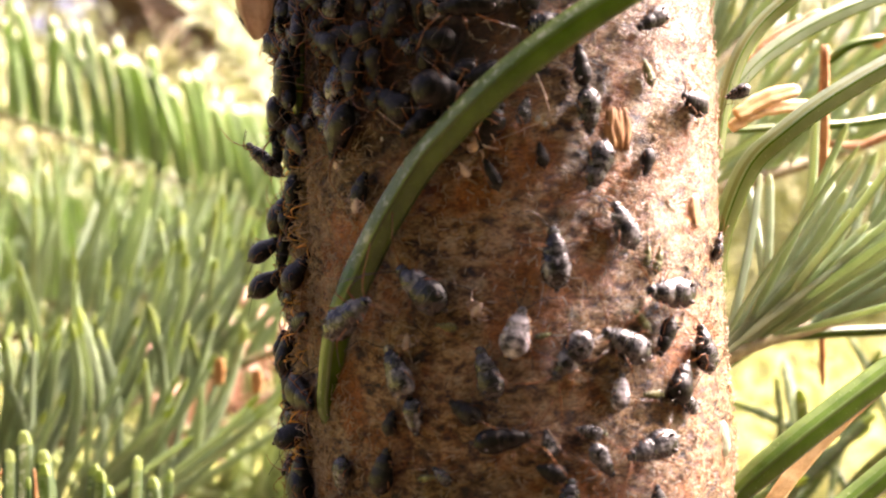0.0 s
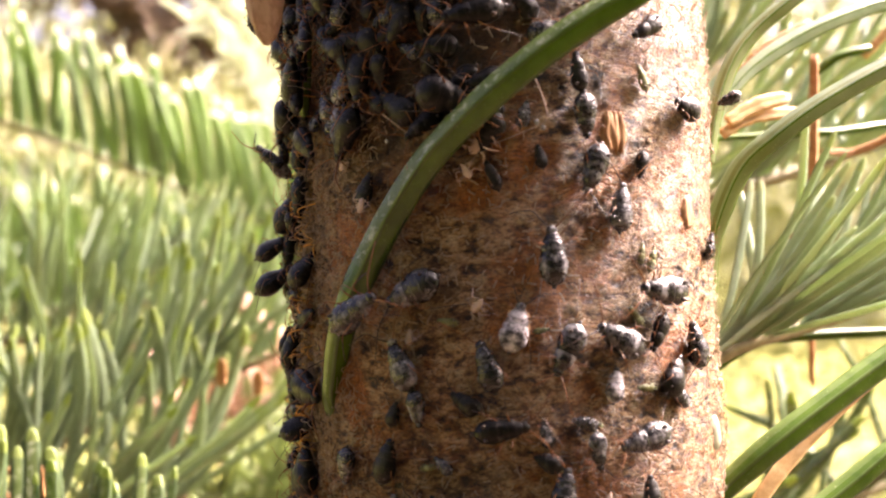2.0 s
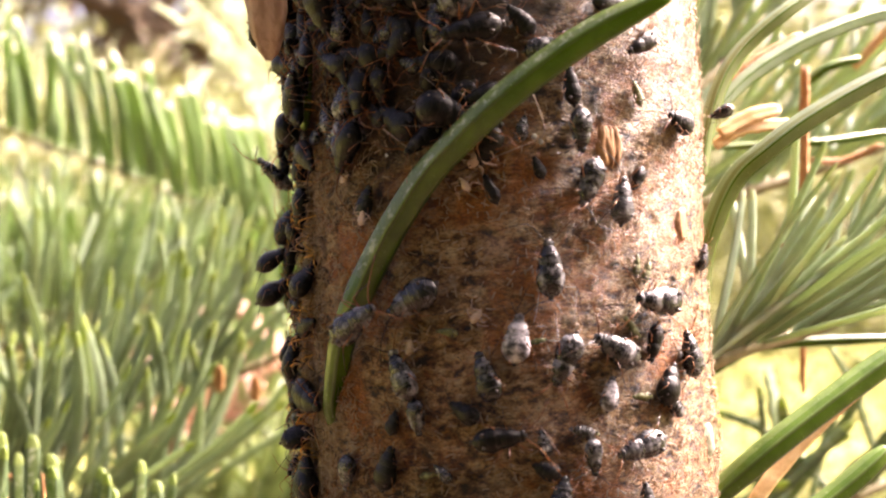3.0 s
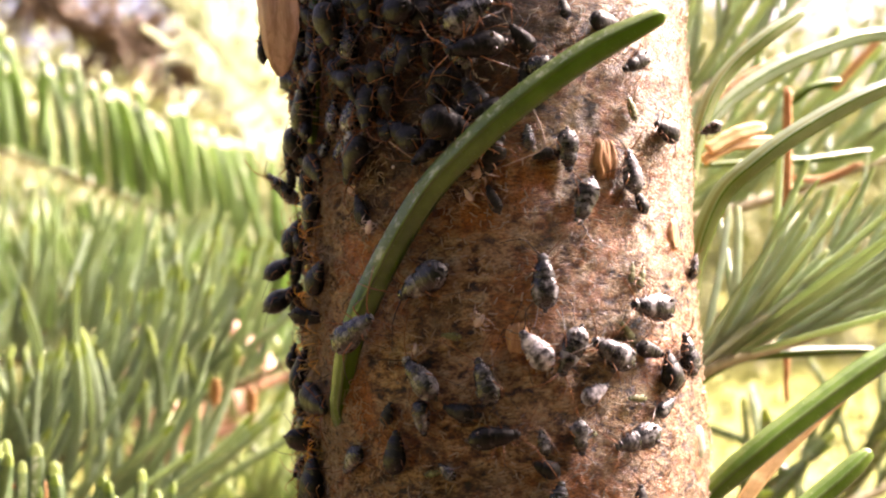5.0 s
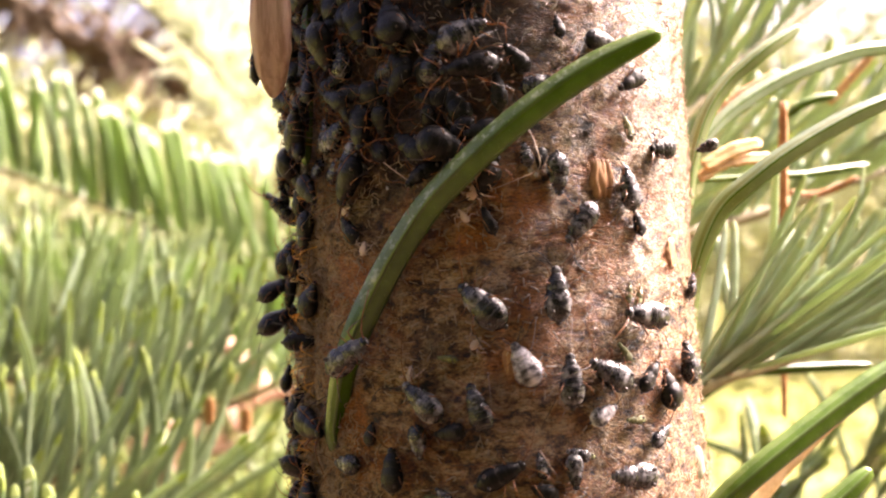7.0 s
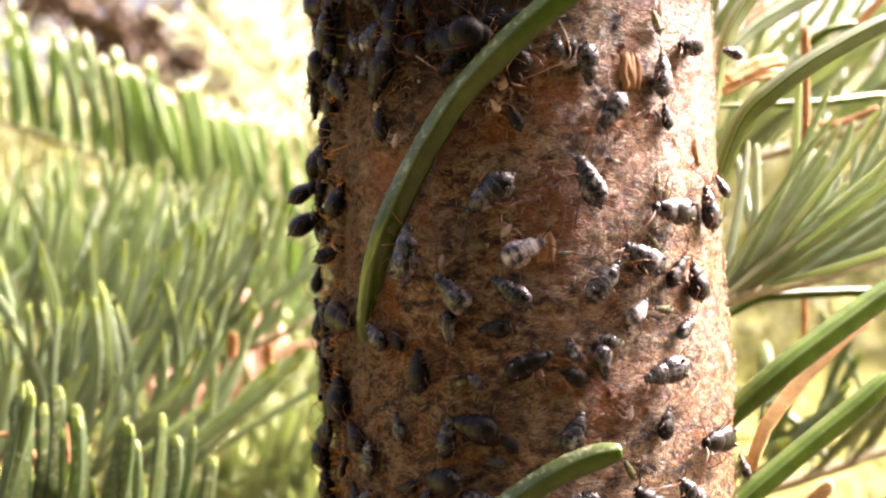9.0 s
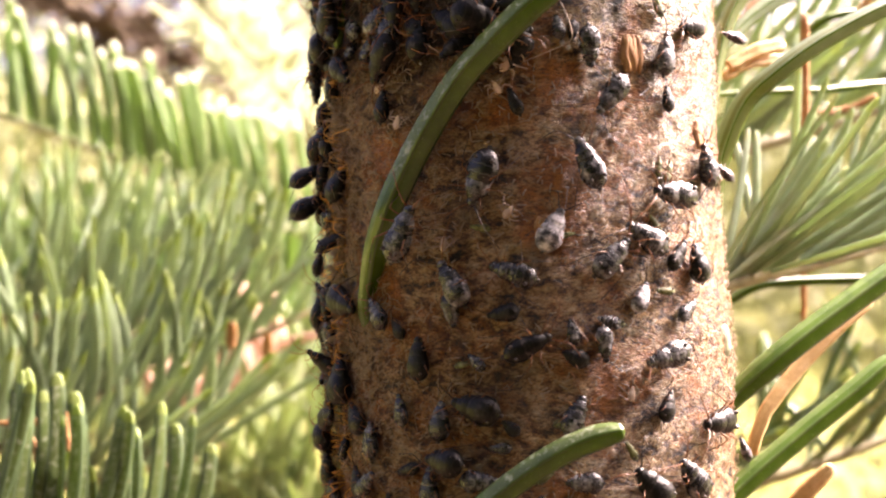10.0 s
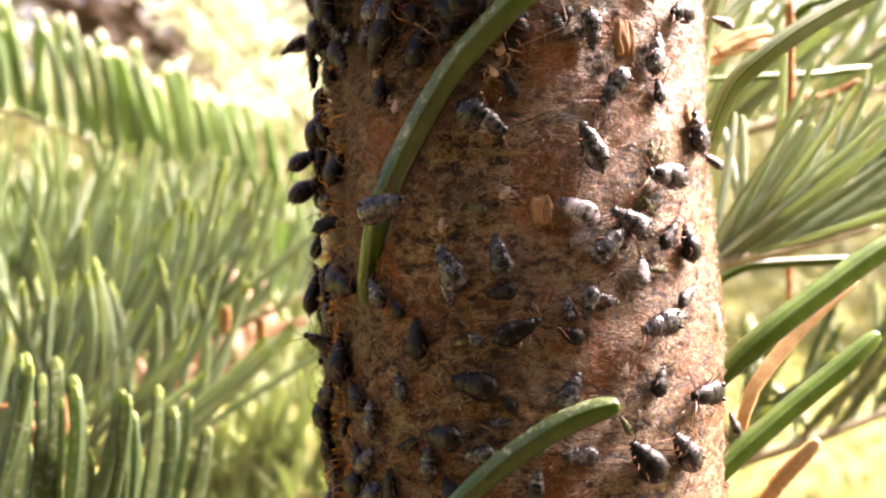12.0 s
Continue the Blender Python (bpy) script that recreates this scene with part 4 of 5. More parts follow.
def wagging(rows, long, spells):
    """Rows of an aphid that kicks its abdomen from side to side about its head during the spells (start, end, degrees)."""
    rng = random.Random(round(1000 * long))
    times = sorted({r[0] for r in rows} | {round(a + 0.1 * i, 1) for a, b, _ in spells for i in range(int((b - a) * 10 + 1.5))})
    result = []
    for t in times:
        k = max(i for i, r in enumerate(rows) if r[0] <= t)
        p, q = rows[k], rows[min(k + 1, len(rows) - 1)]
        f = (t - p[0]) / (q[0] - p[0]) if q[0] > p[0] else 0
        turn, high, heading, gap, tilt = [a + (b - a) * f for a, b in zip((*p[1:], 0, 0)[:5], (*q[1:], 0, 0)[:5])]
        for a, b, most in spells:
            if a + 0.05 < t < b - 0.05:
                swing = most * math.sin(21 * t + long) * rng.uniform(0.5, 1.0)
                for sign, way in ((1, heading), (-1, heading + swing)):
                    high += sign * 0.42 * long * math.cos(radians(way))
                    turn += sign * 0.42 * long * math.sin(radians(way)) / 0.302
                heading += swing
        result.append((t, turn, high, heading, gap, tilt))
    return result


def settle(kind, long, rows, wag=()):
    """An aphid of that length in millimetres on the bark. Rows: seconds, turn round the trunk, height over 1 m in millimetres, heading,
    and, for those that stand off the bark, the gap in millimetres and the tilt of the head."""
    size = long / LENGTH
    if wag:
        rows = wagging(rows, long, wag)
    where = [(t, on_trunk(turn, 1.0 + high / 1000, heading, (rest or [0])[0] / 1000, (rest or [0, 0])[1], size)) for t, turn, high, heading, *rest in rows]
    if UNUSED[kind]:
        ob = UNUSED[kind].pop(0)
        ob.matrix_basis = where[0][1]
    else:
        ob = copy_thing(random.choice(KINDS[kind]), where[0][1])
        ob.scale = (size, size, size)
    if len(where) > 1:
        MOVING.append((ob, where))


settle("grey", 3.6, [(0, 15.9, 9.0, -180), (2.5, 15.9, 9.0, -180), (6.5, 11.1, 8.2, -180), (10.5, 11.1, 8.2, -180), (12, 13.3, 8.3, -180)])
settle("grey", 4.1, [(0, 17.5, 5.1, -158), (2.5, 17.5, 5.1, -158), (5.5, 16.5, 4.4, -158), (6.5, 16.5, 4.4, -138), (10.5, 16.5, 4.4, -138), (12, 19.0, 3.7, -138)])
settle("slim", 3.9, [(0, 23.6, 1.1, -24), (2.5, 25.3, 3.0, 9), (5.5, 31.4, 7.1, -12), (6.5, 31.4, 7.1, -12), (10.5, 34.1, 8.0, 14), (12, 33.3, 6.7, 14)])
settle("black", 2.3, [(0, 31.7, 5.4, -162), (2.5, 31.7, 5.4, -162), (4, 33.4, 4.9, -91), (5.5, 35.2, 4.4, -20), (6.5, 35.2, 4.4, -20), (10.5, 35.2, 4.4, -5), (12, 34.9, 3.7, -5)])
settle("black", 3.5, [(0, 47.7, 9.9, -75), (2.5, 47.7, 9.9, -75), (5.5, 44.5, 10.4, -75), (6.5, 44.5, 10.4, -95), (10.5, 44.5, 10.4, -95), (12, 44.5, 10.4, -95)])
settle("grey", 2.4, [(0, 75.5, 11.2, -130, 1.4, -58), (2.5, 75.5, 11.2, -130, 1.4, -58), (5.5, 75.5, 11.2, -130, 1.4, -58), (6.5, 75.5, 11.2, -130, 1.4, -58), (8.5, 75.5, 11.2, -85, 1.4, -58), (10.5, 75.5, 11.2, -41, 1.4, -58), (12, 75.5, 11.2, -41, 1.4, -58)])
settle("grey", 4.6, [(0, 6.9, -0.9, 0), (2.5, 6.9, -0.9, 0), (5.5, 5.2, -1.5, 0), (6.5, 12.4, -0.7, -21), (10.5, 8.6, -0.8, -21), (12, 11.8, -0.9, -21)], [(5.3, 7.6, 34), (10.3, 12.0, 30)])
settle("pale", 3.9, [(0, -1.9, -5.9, 17), (2.5, -1.9, -5.9, 17), (4, 1.4, -6.3, -21), (5.5, 4.7, -6.7, -59), (6.5, 3.1, -5.7, -59), (7.5, -0.9, -6.2, 4), (9.5, -7.4, -5.9, 80), (10.5, 5.5, -5.7, 0), (12, 7.6, -6.0, -59)], [(5.3, 7.2, 34), (9.2, 9.8, 30), (10.3, 11.7, 30)])
settle("slim", 4.1, [(0, -8.5, -8.6, -15), (2.5, -8.5, -8.6, -15), (6.5, -9.9, -9.0, -15), (10.5, -9.9, -9.0, -73), (12, -12.2, -9.3, -8)], [(5.3, 7.9, 26)])
settle("slim", 4.4, [(0, 9.6, -7.8, -139), (2.5, 9.6, -7.8, -153), (5.5, 11.7, -6.6, -153), (6, 13.3, -6.5, -100), (6.5, 14.9, -6.4, -47), (7.5, 12.4, -8.3, 20), (9.5, 13.9, -8.6, 45), (10.5, 15.4, -7.7, 50), (12, 15.6, -8.7, 50)], [(5.3, 7.9, 26)])
settle("slim", 4.5, [(0, 22.6, -7.2, -59), (2.5, 22.6, -7.2, -59), (5.5, 22.6, -7.2, -59), (6.5, 22.6, -7.2, -59), (10.5, 24.5, -6.7, -59), (12, 21.7, -7.1, -59)])
settle("slim", 5.0, [(0, 35.6, -3.9, -83), (2.5, 35.6, -3.9, -83), (5.5, 35.6, -3.9, -83), (6.5, 35.0, -2.9, -83), (10.5, 34.1, -3.4, -83), (12, 34.1, -3.4, -83)])
settle("black", 3.3, [(0, 34.4, -7.1, -150), (2.5, 34.4, -7.1, -150), (3.83, 34.9, -7.2, -206), (5.17, 35.3, -7.4, -262), (6.5, 35.8, -7.6, -318), (10.5, 35.1, -8.2, -318), (12, 35.1, -8.2, -318)])
settle("grey", 4.1, [(0, 48.3, -8.2, -16), (2.5, 48.3, -8.2, -16), (6.5, 53.9, -7.5, -16), (10.5, 51.2, -0.1, -16), (12, 52.2, 0.5, -16)])
settle("black", 3.6, [(0, 38.8, -10.3, 28), (2.5, 38.8, -10.3, 28), (5.5, 42.9, -8.9, -17), (12, 42.9, -8.9, -17)])
settle("grey", 2.8, [(0, 40.4, -11.9, -54), (2.5, 40.4, -11.9, -54), (4, 40.4, -11.9, 10), (5.5, 40.4, -11.9, 73), (6.5, 39.1, -12.3, 58), (10.5, 37.7, -12.7, 58), (12, 40.3, -13.3, 58)])
settle("pale", 2.8, [(0, 21.5, -10.5, 10), (2.5, 21.5, -10.5, 10), (5.5, 17.9, -10.2, 68), (6.5, 20.1, -10.2, 68), (10.5, 23.2, -11.4, 20), (12, 25.0, -11.1, 4)])
settle("slim", 4.7, [(0, 28.0, -14.6, -101), (2.5, 28.0, -14.6, -101), (5.5, 28.6, -13.8, -101), (6.5, 27.4, -14.3, -101), (10.5, 28.7, -16.1, -101), (12, 29.1, -15.4, -101)], [(5.3, 7.9, 26)])
settle("grey", 3.0, [(0, 16.5, -15.2, 148), (2.5, 16.5, -15.2, 178), (5.5, 13.1, -13.5, 178), (6.5, 12.6, -14.2, 178), (10.5, 12.0, -14.9, 178), (12, 9.7, -13.4, 201)])
settle("black", 4.3, [(0, -5.4, -13.2, 84), (2.5, -5.4, -13.2, 84), (5.5, -7.5, -13.1, 84), (6.5, -5.2, -13.9, 68), (10.5, -7.0, -14.7, 68), (12, -8.3, -15.1, 68)])
settle("black", 2.7, [(0, -14.0, -11.2, -54), (2.5, -14.0, -11.2, -54), (6.5, -18.3, -11.1, -80), (10.5, -12.3, -12.1, -99), (12, -12.3, -12.1, -99)], [(5.3, 7.9, 26)])
settle("grey", 3.6, [(0, 8.3, -17.7, 12), (2.5, 8.3, -17.7, 12), (10.5, 4.2, -20.1, 27), (12, 4.2, -20.1, 27)])
settle("black", 2.7, [(0, 30.1, -18.5, -3), (2.5, 30.1, -18.5, -3), (10.5, 29.3, -20.0, 23), (12, 29.3, -20.0, 23)])
settle("grey", 4.4, [(0, -29.4, -8.4, -21), (2.5, -29.4, -8.4, -21), (6.5, -24.1, -8.5, -46), (10.5, -25.2, -9.9, -23), (12, -25.2, -9.9, -23)], [(10.3, 12.0, 30)])
settle("grey", 3.0, [(0, -25.7, -11.7, 173)])
settle("slim", 5.0, [(0, -22.9, -2.6, -48), (2.5, -26.1, -3.1, -118), (5.5, -23.4, -1.0, -118), (6, -15.9, -1.1, -78), (6.5, -8.4, -1.3, -38), (8.5, -12.9, -1.5, -107), (10.5, -17.5, -1.7, -176), (12, -15.3, 1.6, -237)])
settle("slim", 5.1, [(0, -36.6, -4.4, 59, 2.2, 0), (2.5, -36.6, -4.4, 59, 2.2, 0), (5.5, -39.3, -4.8, 59, 2.2, 0), (6.5, -39.3, -4.8, 59, 2.2, 0), (7.7, -39.3, -4.8, 62, 2.2, 0), (9.3, -33.0, -5.8, 5, 1.6, 0), (9.7, -33.0, -5.8, 5, 1.6, 0), (10.5, -39.3, -4.8, 77, 2.2, 0), (12, -39.3, -4.8, 77, 2.2, 0)])
settle("grey", 3.6, [(0, -46.4, 12.8, 21), (2.5, -46.4, 12.8, 21), (5.5, -46.4, 12.8, 21), (6.5, -51.1, 13.0, 49), (10.5, -46.8, 12.3, 49), (12, -46.8, 12.3, 49)])
settle("black", 4.0, [(0, -29.0, 10.5, -52), (2.5, -29.0, 10.5, -52), (5.5, -29.0, 10.5, -52), (6.5, -25.8, 11.0, -52), (10.5, -24.0, 10.8, -52), (12, -24.0, 10.8, -52)])
settle("black", 2.5, [(0, -6.5, 5.0, -21), (2.5, -6.5, 5.0, -21), (6.5, -6.5, 5.0, -21), (10.5, -8.4, 4.2, -21), (12, -8.4, 4.2, -21)])
settle("black", 1.9, [(0, 4.9, 6.2, -10), (2.5, 4.9, 6.2, -10), (3.83, 5.6, 7.3, -63), (5.17, 6.3, 8.4, -115), (6.5, 7.0, 9.5, -168), (12, 7.0, 9.5, -168)])
settle("black", 2.9, [(0, -39.4, 4.7, 25), (2.5, -39.4, 4.7, 25), (6.5, -46.3, 5.1, -39), (10.5, -46.3, 5.1, 14), (12, -46.3, 5.1, 14)])
settle("grey", 2.1, [(0, 1.3, 9.3, 17), (2.5, 1.3, 9.3, 17), (6.5, 3.3, 9.9, -9), (10.5, 3.3, 9.9, -9), (12, 4.5, 9.0, -9)])
settle("black", 3.2, [(0, 14.4, 12.3, -6), (2.5, 14.4, 12.3, -6), (6.5, -3.1, 14.9, -6), (12, -3.1, 14.9, -6)])
settle("grey", 4.2, [(0, -84, 8.1, 3, 1.7, 46), (2.5, -84, 8.1, 3, 1.5, 46), (6.5, -84, 7.7, 3, 1.1, 46), (9.3, -86, 10.2, 4, 0.4, 0), (10.5, -86, 10.7, 10, 0.8, -35), (12, -87, 12.0, 10, 1.6, -75)])
settle("black", 4.1, [(0, -72.9, 4.6, -177, 0.0, 7), (2.5, -72.9, 4.6, -177, 0.0, 7), (6.5, -68.8, 5.3, -177, 0.0, 7), (10.5, -86.3, 5.4, -177, 0.3, 7), (12, -86.3, 5.4, -177, 0.3, 7)])
settle("black", 3.2, [(0, -83.0, 10.2, -1, 0.6, 16), (2.5, -83.0, 10.2, -1, 0.6, 16), (6.5, -83.0, 10.2, -1, 0.6, 16), (7.83, -83.0, 10.2, -56, 0.6, 30), (9.17, -83.0, 10.2, -111, 0.6, 44), (10.5, -83.0, 10.2, -166, 0.6, 58), (12, -85.8, 11.4, -166, 2.5, 58)])
settle("black", 3.1, [(0, -83.1, 15.5, -2, 0.7, 18)])
settle("black", 3.6, [(0, -71.4, 12.6, -5, 0.0, 16), (2.5, -71.4, 12.6, -5, 0.0, 16), (3.83, -75.8, 13.2, -65, 0.2, -4), (5.17, -80.2, 13.8, -125, 0.4, -24), (6.5, -84.6, 14.4, -185, 0.5, -44), (7.83, -84.6, 14.4, -244, 0.5, -17), (9.17, -84.6, 14.4, -304, 0.5, 9), (10.5, -84.6, 14.4, -363, 0.5, 36), (12, -84.6, 14.4, -363, 0.5, 36)])
settle("black", 3.9, [(0, -82.2, 1.0, 26, 2.0, -58)])
settle("black", 4.3, [(0, -82.2, -1.7, 18, 1.8, -58)])
settle("black", 3.8, [(0, -68.3, -1.0, 15, 0.2, -32), (2.5, -68.3, -1.0, 15, 0.2, -32), (5.5, -64.7, -0.2, 45), (10.5, -70.1, -0.3, 10, 0.0, -20), (12, -70.1, -0.3, 10, 0.0, -20)])
settle("black", 3.6, [(0, -65.9, -5.0, 71), (2.5, -65.9, -5.0, 71), (5.5, -68.4, -3.6, 108, 0.4, -58), (10.5, -70.9, -5.3, 34, 0.4, -54), (12, -70.9, -5.3, 57, 0.4, -58)])
settle("black", 4.5, [(0, -79.8, -7.4, 3, 0.3, -14), (2.5, -79.8, -7.4, 3, 0.3, -14), (6.5, -77.8, -9.1, 3, 0.2, -14), (10.5, -86.2, -11.1, 3, 0.8, -14), (12, -86.2, -11.3, 3, 1.2, -14)])
settle("black", 5.1, [(0, -63.9, -10.7, 107)])
settle("black", 4.0, [(0, -69.2, -13.7, 49, 0.4, -58), (2.5, -69.2, -13.7, 49, 0.4, -58), (4.5, -71.0, -14.2, 97, 0.4, -58), (6.5, -72.8, -14.7, 144, 0.5, -58), (7.83, -74.5, -15.1, 86, 0.5, -19), (9.17, -76.3, -15.5, 28, 0.5, 19), (10.5, -78.0, -15.9, -30, 0.6, 58), (12, -78.0, -15.9, -30, 0.6, 58)])
settle("black", 4.8, [(0, -68.6, -17.2, 1, 0.0, -2)])
settle("grey", 3.2, [(0, -47.5, -16.3, -171), (2.5, -47.5, -16.3, -171), (6.5, -48.3, -14.0, -101), (10.5, -49.2, -11.6, -31), (12, -49.2, -11.6, -31)])
settle("black", 3.8, [(0, -34.1, -15.5, 18), (2.5, -34.1, -15.5, 18), (6.5, -32.9, -13.7, 2), (10.5, -35.3, -15.4, 2), (12, -35.3, -15.4, 2)])
settle("black", 3.9, [(0, -82.9, 19.4, -178, 1.2, 12), (2.5, -82.9, 19.4, -178, 1.2, 12), (3.83, -83.5, 18.9, -119, 1.0, 15), (5.17, -84.2, 18.4, -59, 0.9, 18), (6.5, -84.8, 17.8, -0, 0.8, 20), (12, -84.8, 17.8, -0, 0.8, 20)])
settle("black", 4.0, [(0, -82.9, 21.3, -2, 1.4, 19)])
settle("black", 2.5, [(0, -37.6, 18.4, -9), (2.5, -37.6, 18.4, -9), (6.5, -36.0, 19.6, -9), (12, -36.0, 19.6, -9)])
settle("grey", 3.9, [(0, -47.2, 19.0, -8)])
settle("black", 3.9, [(0, -65.5, 19.9, -8)])
settle("grey", 3.7, [(0, -18.7, 17.7, -10), (2.5, -18.7, 17.7, -10), (5.5, -14.3, 16.6, -51), (6.5, -19.6, 17.6, 11), (12, -19.6, 17.6, 11)])
settle("grey", 2.5, [(0, -26.3, 14.6, -58), (2.5, -26.3, 14.6, -58), (6.5, -27.1, 19.1, -16), (12, -27.1, 19.1, -16)])
settle("black", 3.6, [(0, -9.7, 10.7, -16), (2.5, -9.7, 10.7, -16), (6.5, -12.4, 14.1, -35), (10.5, -34.1, 9.3, 12), (12, -33.1, 8.1, 12)])
settle("grey", 3.1, [(0, -54.9, 11.5, -22), (2.5, -54.9, 11.5, -22), (5.5, -55.5, 13.1, 15), (10.5, -61.5, 12.3, -46), (11, -63.8, 12.0, 6), (11.5, -66.0, 11.7, 58), (12, -68.2, 11.3, 110)])
settle("grey", 3.9, [(0, -48.0, 9.7, -8), (2.5, -48.0, 9.7, -8), (10.5, -41.7, 11.6, 25), (12, -41.7, 11.6, 25)])
settle("black", 2.1, [(0, -32.5, -12.1, 19), (2.5, -32.5, -12.1, 19), (6.5, -39.4, -11.0, 19), (10.5, -42.5, -13.0, -35), (12, -42.5, -13.0, -35)])
settle("grey", 2.2, [(0, 4.4, -13.7, -12)])
settle("black", 2.4, [(0, 4.7, -15.7, -65)])
settle("grey", 2.2, [(0, 13.7, -13.1, -71)])
settle("grey", 1.9, [(0, -19.7, -15.7, -46)])
settle("grey", 2.8, [(0, -41.5, -19.4, -47), (2.5, -41.5, -19.4, -47), (10.5, -41.5, -19.4, -5), (12, -41.5, -19.4, -5)])
settle("grey", 3.4, [(0, -30.6, -19.3, -23), (2.5, -30.6, -19.3, -23), (6.5, -31.3, -19.6, -20), (9.5, -26.7, -20.1, 15), (10.5, -32.3, -20.2, -10), (11.2, -26.0, -19.9, -45), (12, -20.0, -19.5, -75)])
settle("black", 1.8, [(0, -9.5, -18.9, -12), (2.5, -9.5, -18.9, -12), (10.5, -11.7, -20.8, -48), (12, -11.7, -20.8, -48)])
settle("grey", 1.9, [(0, -21.2, -18.6, -38), (2.5, -21.2, -18.6, -38), (10.5, -14.3, -22.4, -89), (12, -14.3, -22.4, -89)])
settle("black", 3.4, [(0, 33.6, 15.6, -116)])
settle("grey", 2.4, [(0, 63.7, -0.8, 3, 0.0, 13), (6.5, 63.7, -0.8, 3, 0.0, 13), (10.5, 69.2, -1.1, -20, 0.3, -43), (12, 66.6, -1.6, -20, 0.3, -43)])
settle("black", 3.3, [(0, -9.9, 21.0, -4)])
settle("black", 2.0, [(0, 13.0, 19.8, -14)])
settle("black", 5.1, [(0, 47.2, -21.8, -90), (10.5, 47.2, -21.8, -90), (12, 45.5, -21.5, -90)])
settle("grey", 3.2, [(0, 5.7, -25.2, -86)])
settle("black", 4.6, [(0, 23.1, -26.0, -43)])
settle("grey", 4.5, [(0, 36.4, -25.8, -40)])
settle("grey", 2.4, [(0, 74.2, -25.2, -6, 0.5, -16)])
settle("grey", 3.3, [(0, -19.4, -24.8, 90), (10.5, -19.4, -24.8, 90), (11, -19.4, -24.8, 31), (11.5, -19.4, -24.8, -27), (12, -19.4, -24.8, -86)])
settle("grey", 3.6, [(0, -32.8, -25.3, 5)])
settle("black", 2.6, [(0, -84.3, -7.1, 4, 1.2, -12)])
settle("grey", 3.3, [(0, -52.8, -21.9, 4)])
settle("black", 3.4, [(0, -60.3, -20.3, -40)])
settle("black", 2.6, [(0, -69.9, -23.0, 7, 0.0, -13)])
settle("black", 2.9, [(0, -60.0, -25.5, -18)])
settle("black", 2.5, [(0, -39.6, -24.1, -104)])
settle("black", 4.3, [(0, -19.9, -19.2, -73)])
settle("grey", 2.8, [(0, -5.3, -27.2, 13)])
settle("black", 4.7, [(0, -50.7, 20.0, 166, 0.9, -6)])
settle("black", 3.6, [(0, -36.6, 24.5, 177, 0.0, 12)])
settle("black", 2.6, [(0, -24.1, 30.7, -74, 0.4, -13)])
settle("black", 4.1, [(0, -50.2, 23.6, -15, 0.0, 16)])
settle("black", 3.0, [(0, -51.0, 21.6, 227, 0.4, 22)])
settle("black", 3.6, [(0, -66.2, 15.5, 170, 0.4, -6)])
settle("black", 2.8, [(0, -33.3, 13.2, 178, 0.4, -10)])
settle("black", 4.7, [(0, -22.7, 27.3, -70, 0.4, 22)])
settle("black", 3.4, [(0, -46.0, 27.5, 117, 0.0, 7)])
settle("black", 3.7, [(0, -13.4, 11.6, 228, 0.0, -17)])
settle("black", 3.9, [(0, -27.0, 25.2, 287, 0.0, -18)])
settle("black", 3.8, [(0, -22.4, 9.0, 226, 0.0, 28)])
settle("black", 3.8, [(0, -86.9, 25.1, 181, 0.0, 3)])
settle("black", 2.9, [(0, -11.9, 22.1, 86, 0.4, -3)])
settle("black", 4.5, [(0, -16.1, 10.7, 112, 0.9, -12)])
settle("black", 4.4, [(0, -37.1, 27.8, 181, 0.0, 19)])
settle("black", 4.7, [(0, -49.7, 25.9, 3, 0.0, -4)])
settle("black", 3.4, [(0, -30.3, 19.9, 154, 0.4, 12)])
settle("grey", 2.6, [(0, -61.4, 10.8, -21, 0.0, -25)])
settle("black", 3.5, [(0, -57.8, 21.9, 211, 0.0, -19)])
settle("black", 3.4, [(0, -57.8, 19.4, 69, 0.0, -4)])
settle("black", 2.8, [(0, -70.3, 14.2, -66, 0.4, 7)])
settle("black", 2.9, [(0, -57.7, 28.7, 120, 0.0, -31)])
settle("black", 4.5, [(0, -28.6, 21.0, -17, 0.9, -16)])
settle("black", 4.6, [(0, -80.0, 28.3, -74, 0.0, 23)])
settle("black", 4.0, [(0, -33.4, 27.2, 6, 0.0, -4)])
settle("grey", 2.7, [(0, -43.1, 10.3, -41, 0.0, 16)])
settle("black", 4.1, [(0, -7.1, 22.9, 182, 0.9, -14)])
settle("black", 4.9, [(0, -9.7, 16.6, -99, 0.9, 12)])
settle("black", 4.8, [(0, -32.0, 25.4, 164, 0.0, -7)])
settle("black", 4.8, [(0, -74.8, 19.5, -75, 0.0, -2)])
settle("black", 3.8, [(0, -66.3, 12.6, 305, 0.9, -11)])
settle("black", 4.7, [(0, -39.8, 21.4, 161, 0.0, 10)])
settle("black", 3.8, [(0, -74.0, 16.3, 228, 0.0, -11)])
settle("black", 3.9, [(0, -50.1, 27.2, 69, 0.0, 3)])
settle("grey", 2.8, [(0, -69.0, 24.5, 11, 0.4, 10)])
settle("black", 4.7, [(0, -76.9, 22.3, 43, 0.4, -6)])
settle("black", 2.9, [(0, -73.2, 10.1, -14, 0.4, 31)])
settle("black", 3.6, [(0, -60.7, 8.7, 132, 0.9, 1)])
settle("black", 2.8, [(0, -77.8, 15.3, 111, 0.0, 6)])
settle("black", 4.5, [(0, -45.3, 24.1, 183, 0.0, -12)])
settle("black", 2.7, [(0, -78.8, 19.4, -31, 0.0, 22)])
settle("black", 3.7, [(0, -73.5, 28.5, 250, 0.9, 11)])
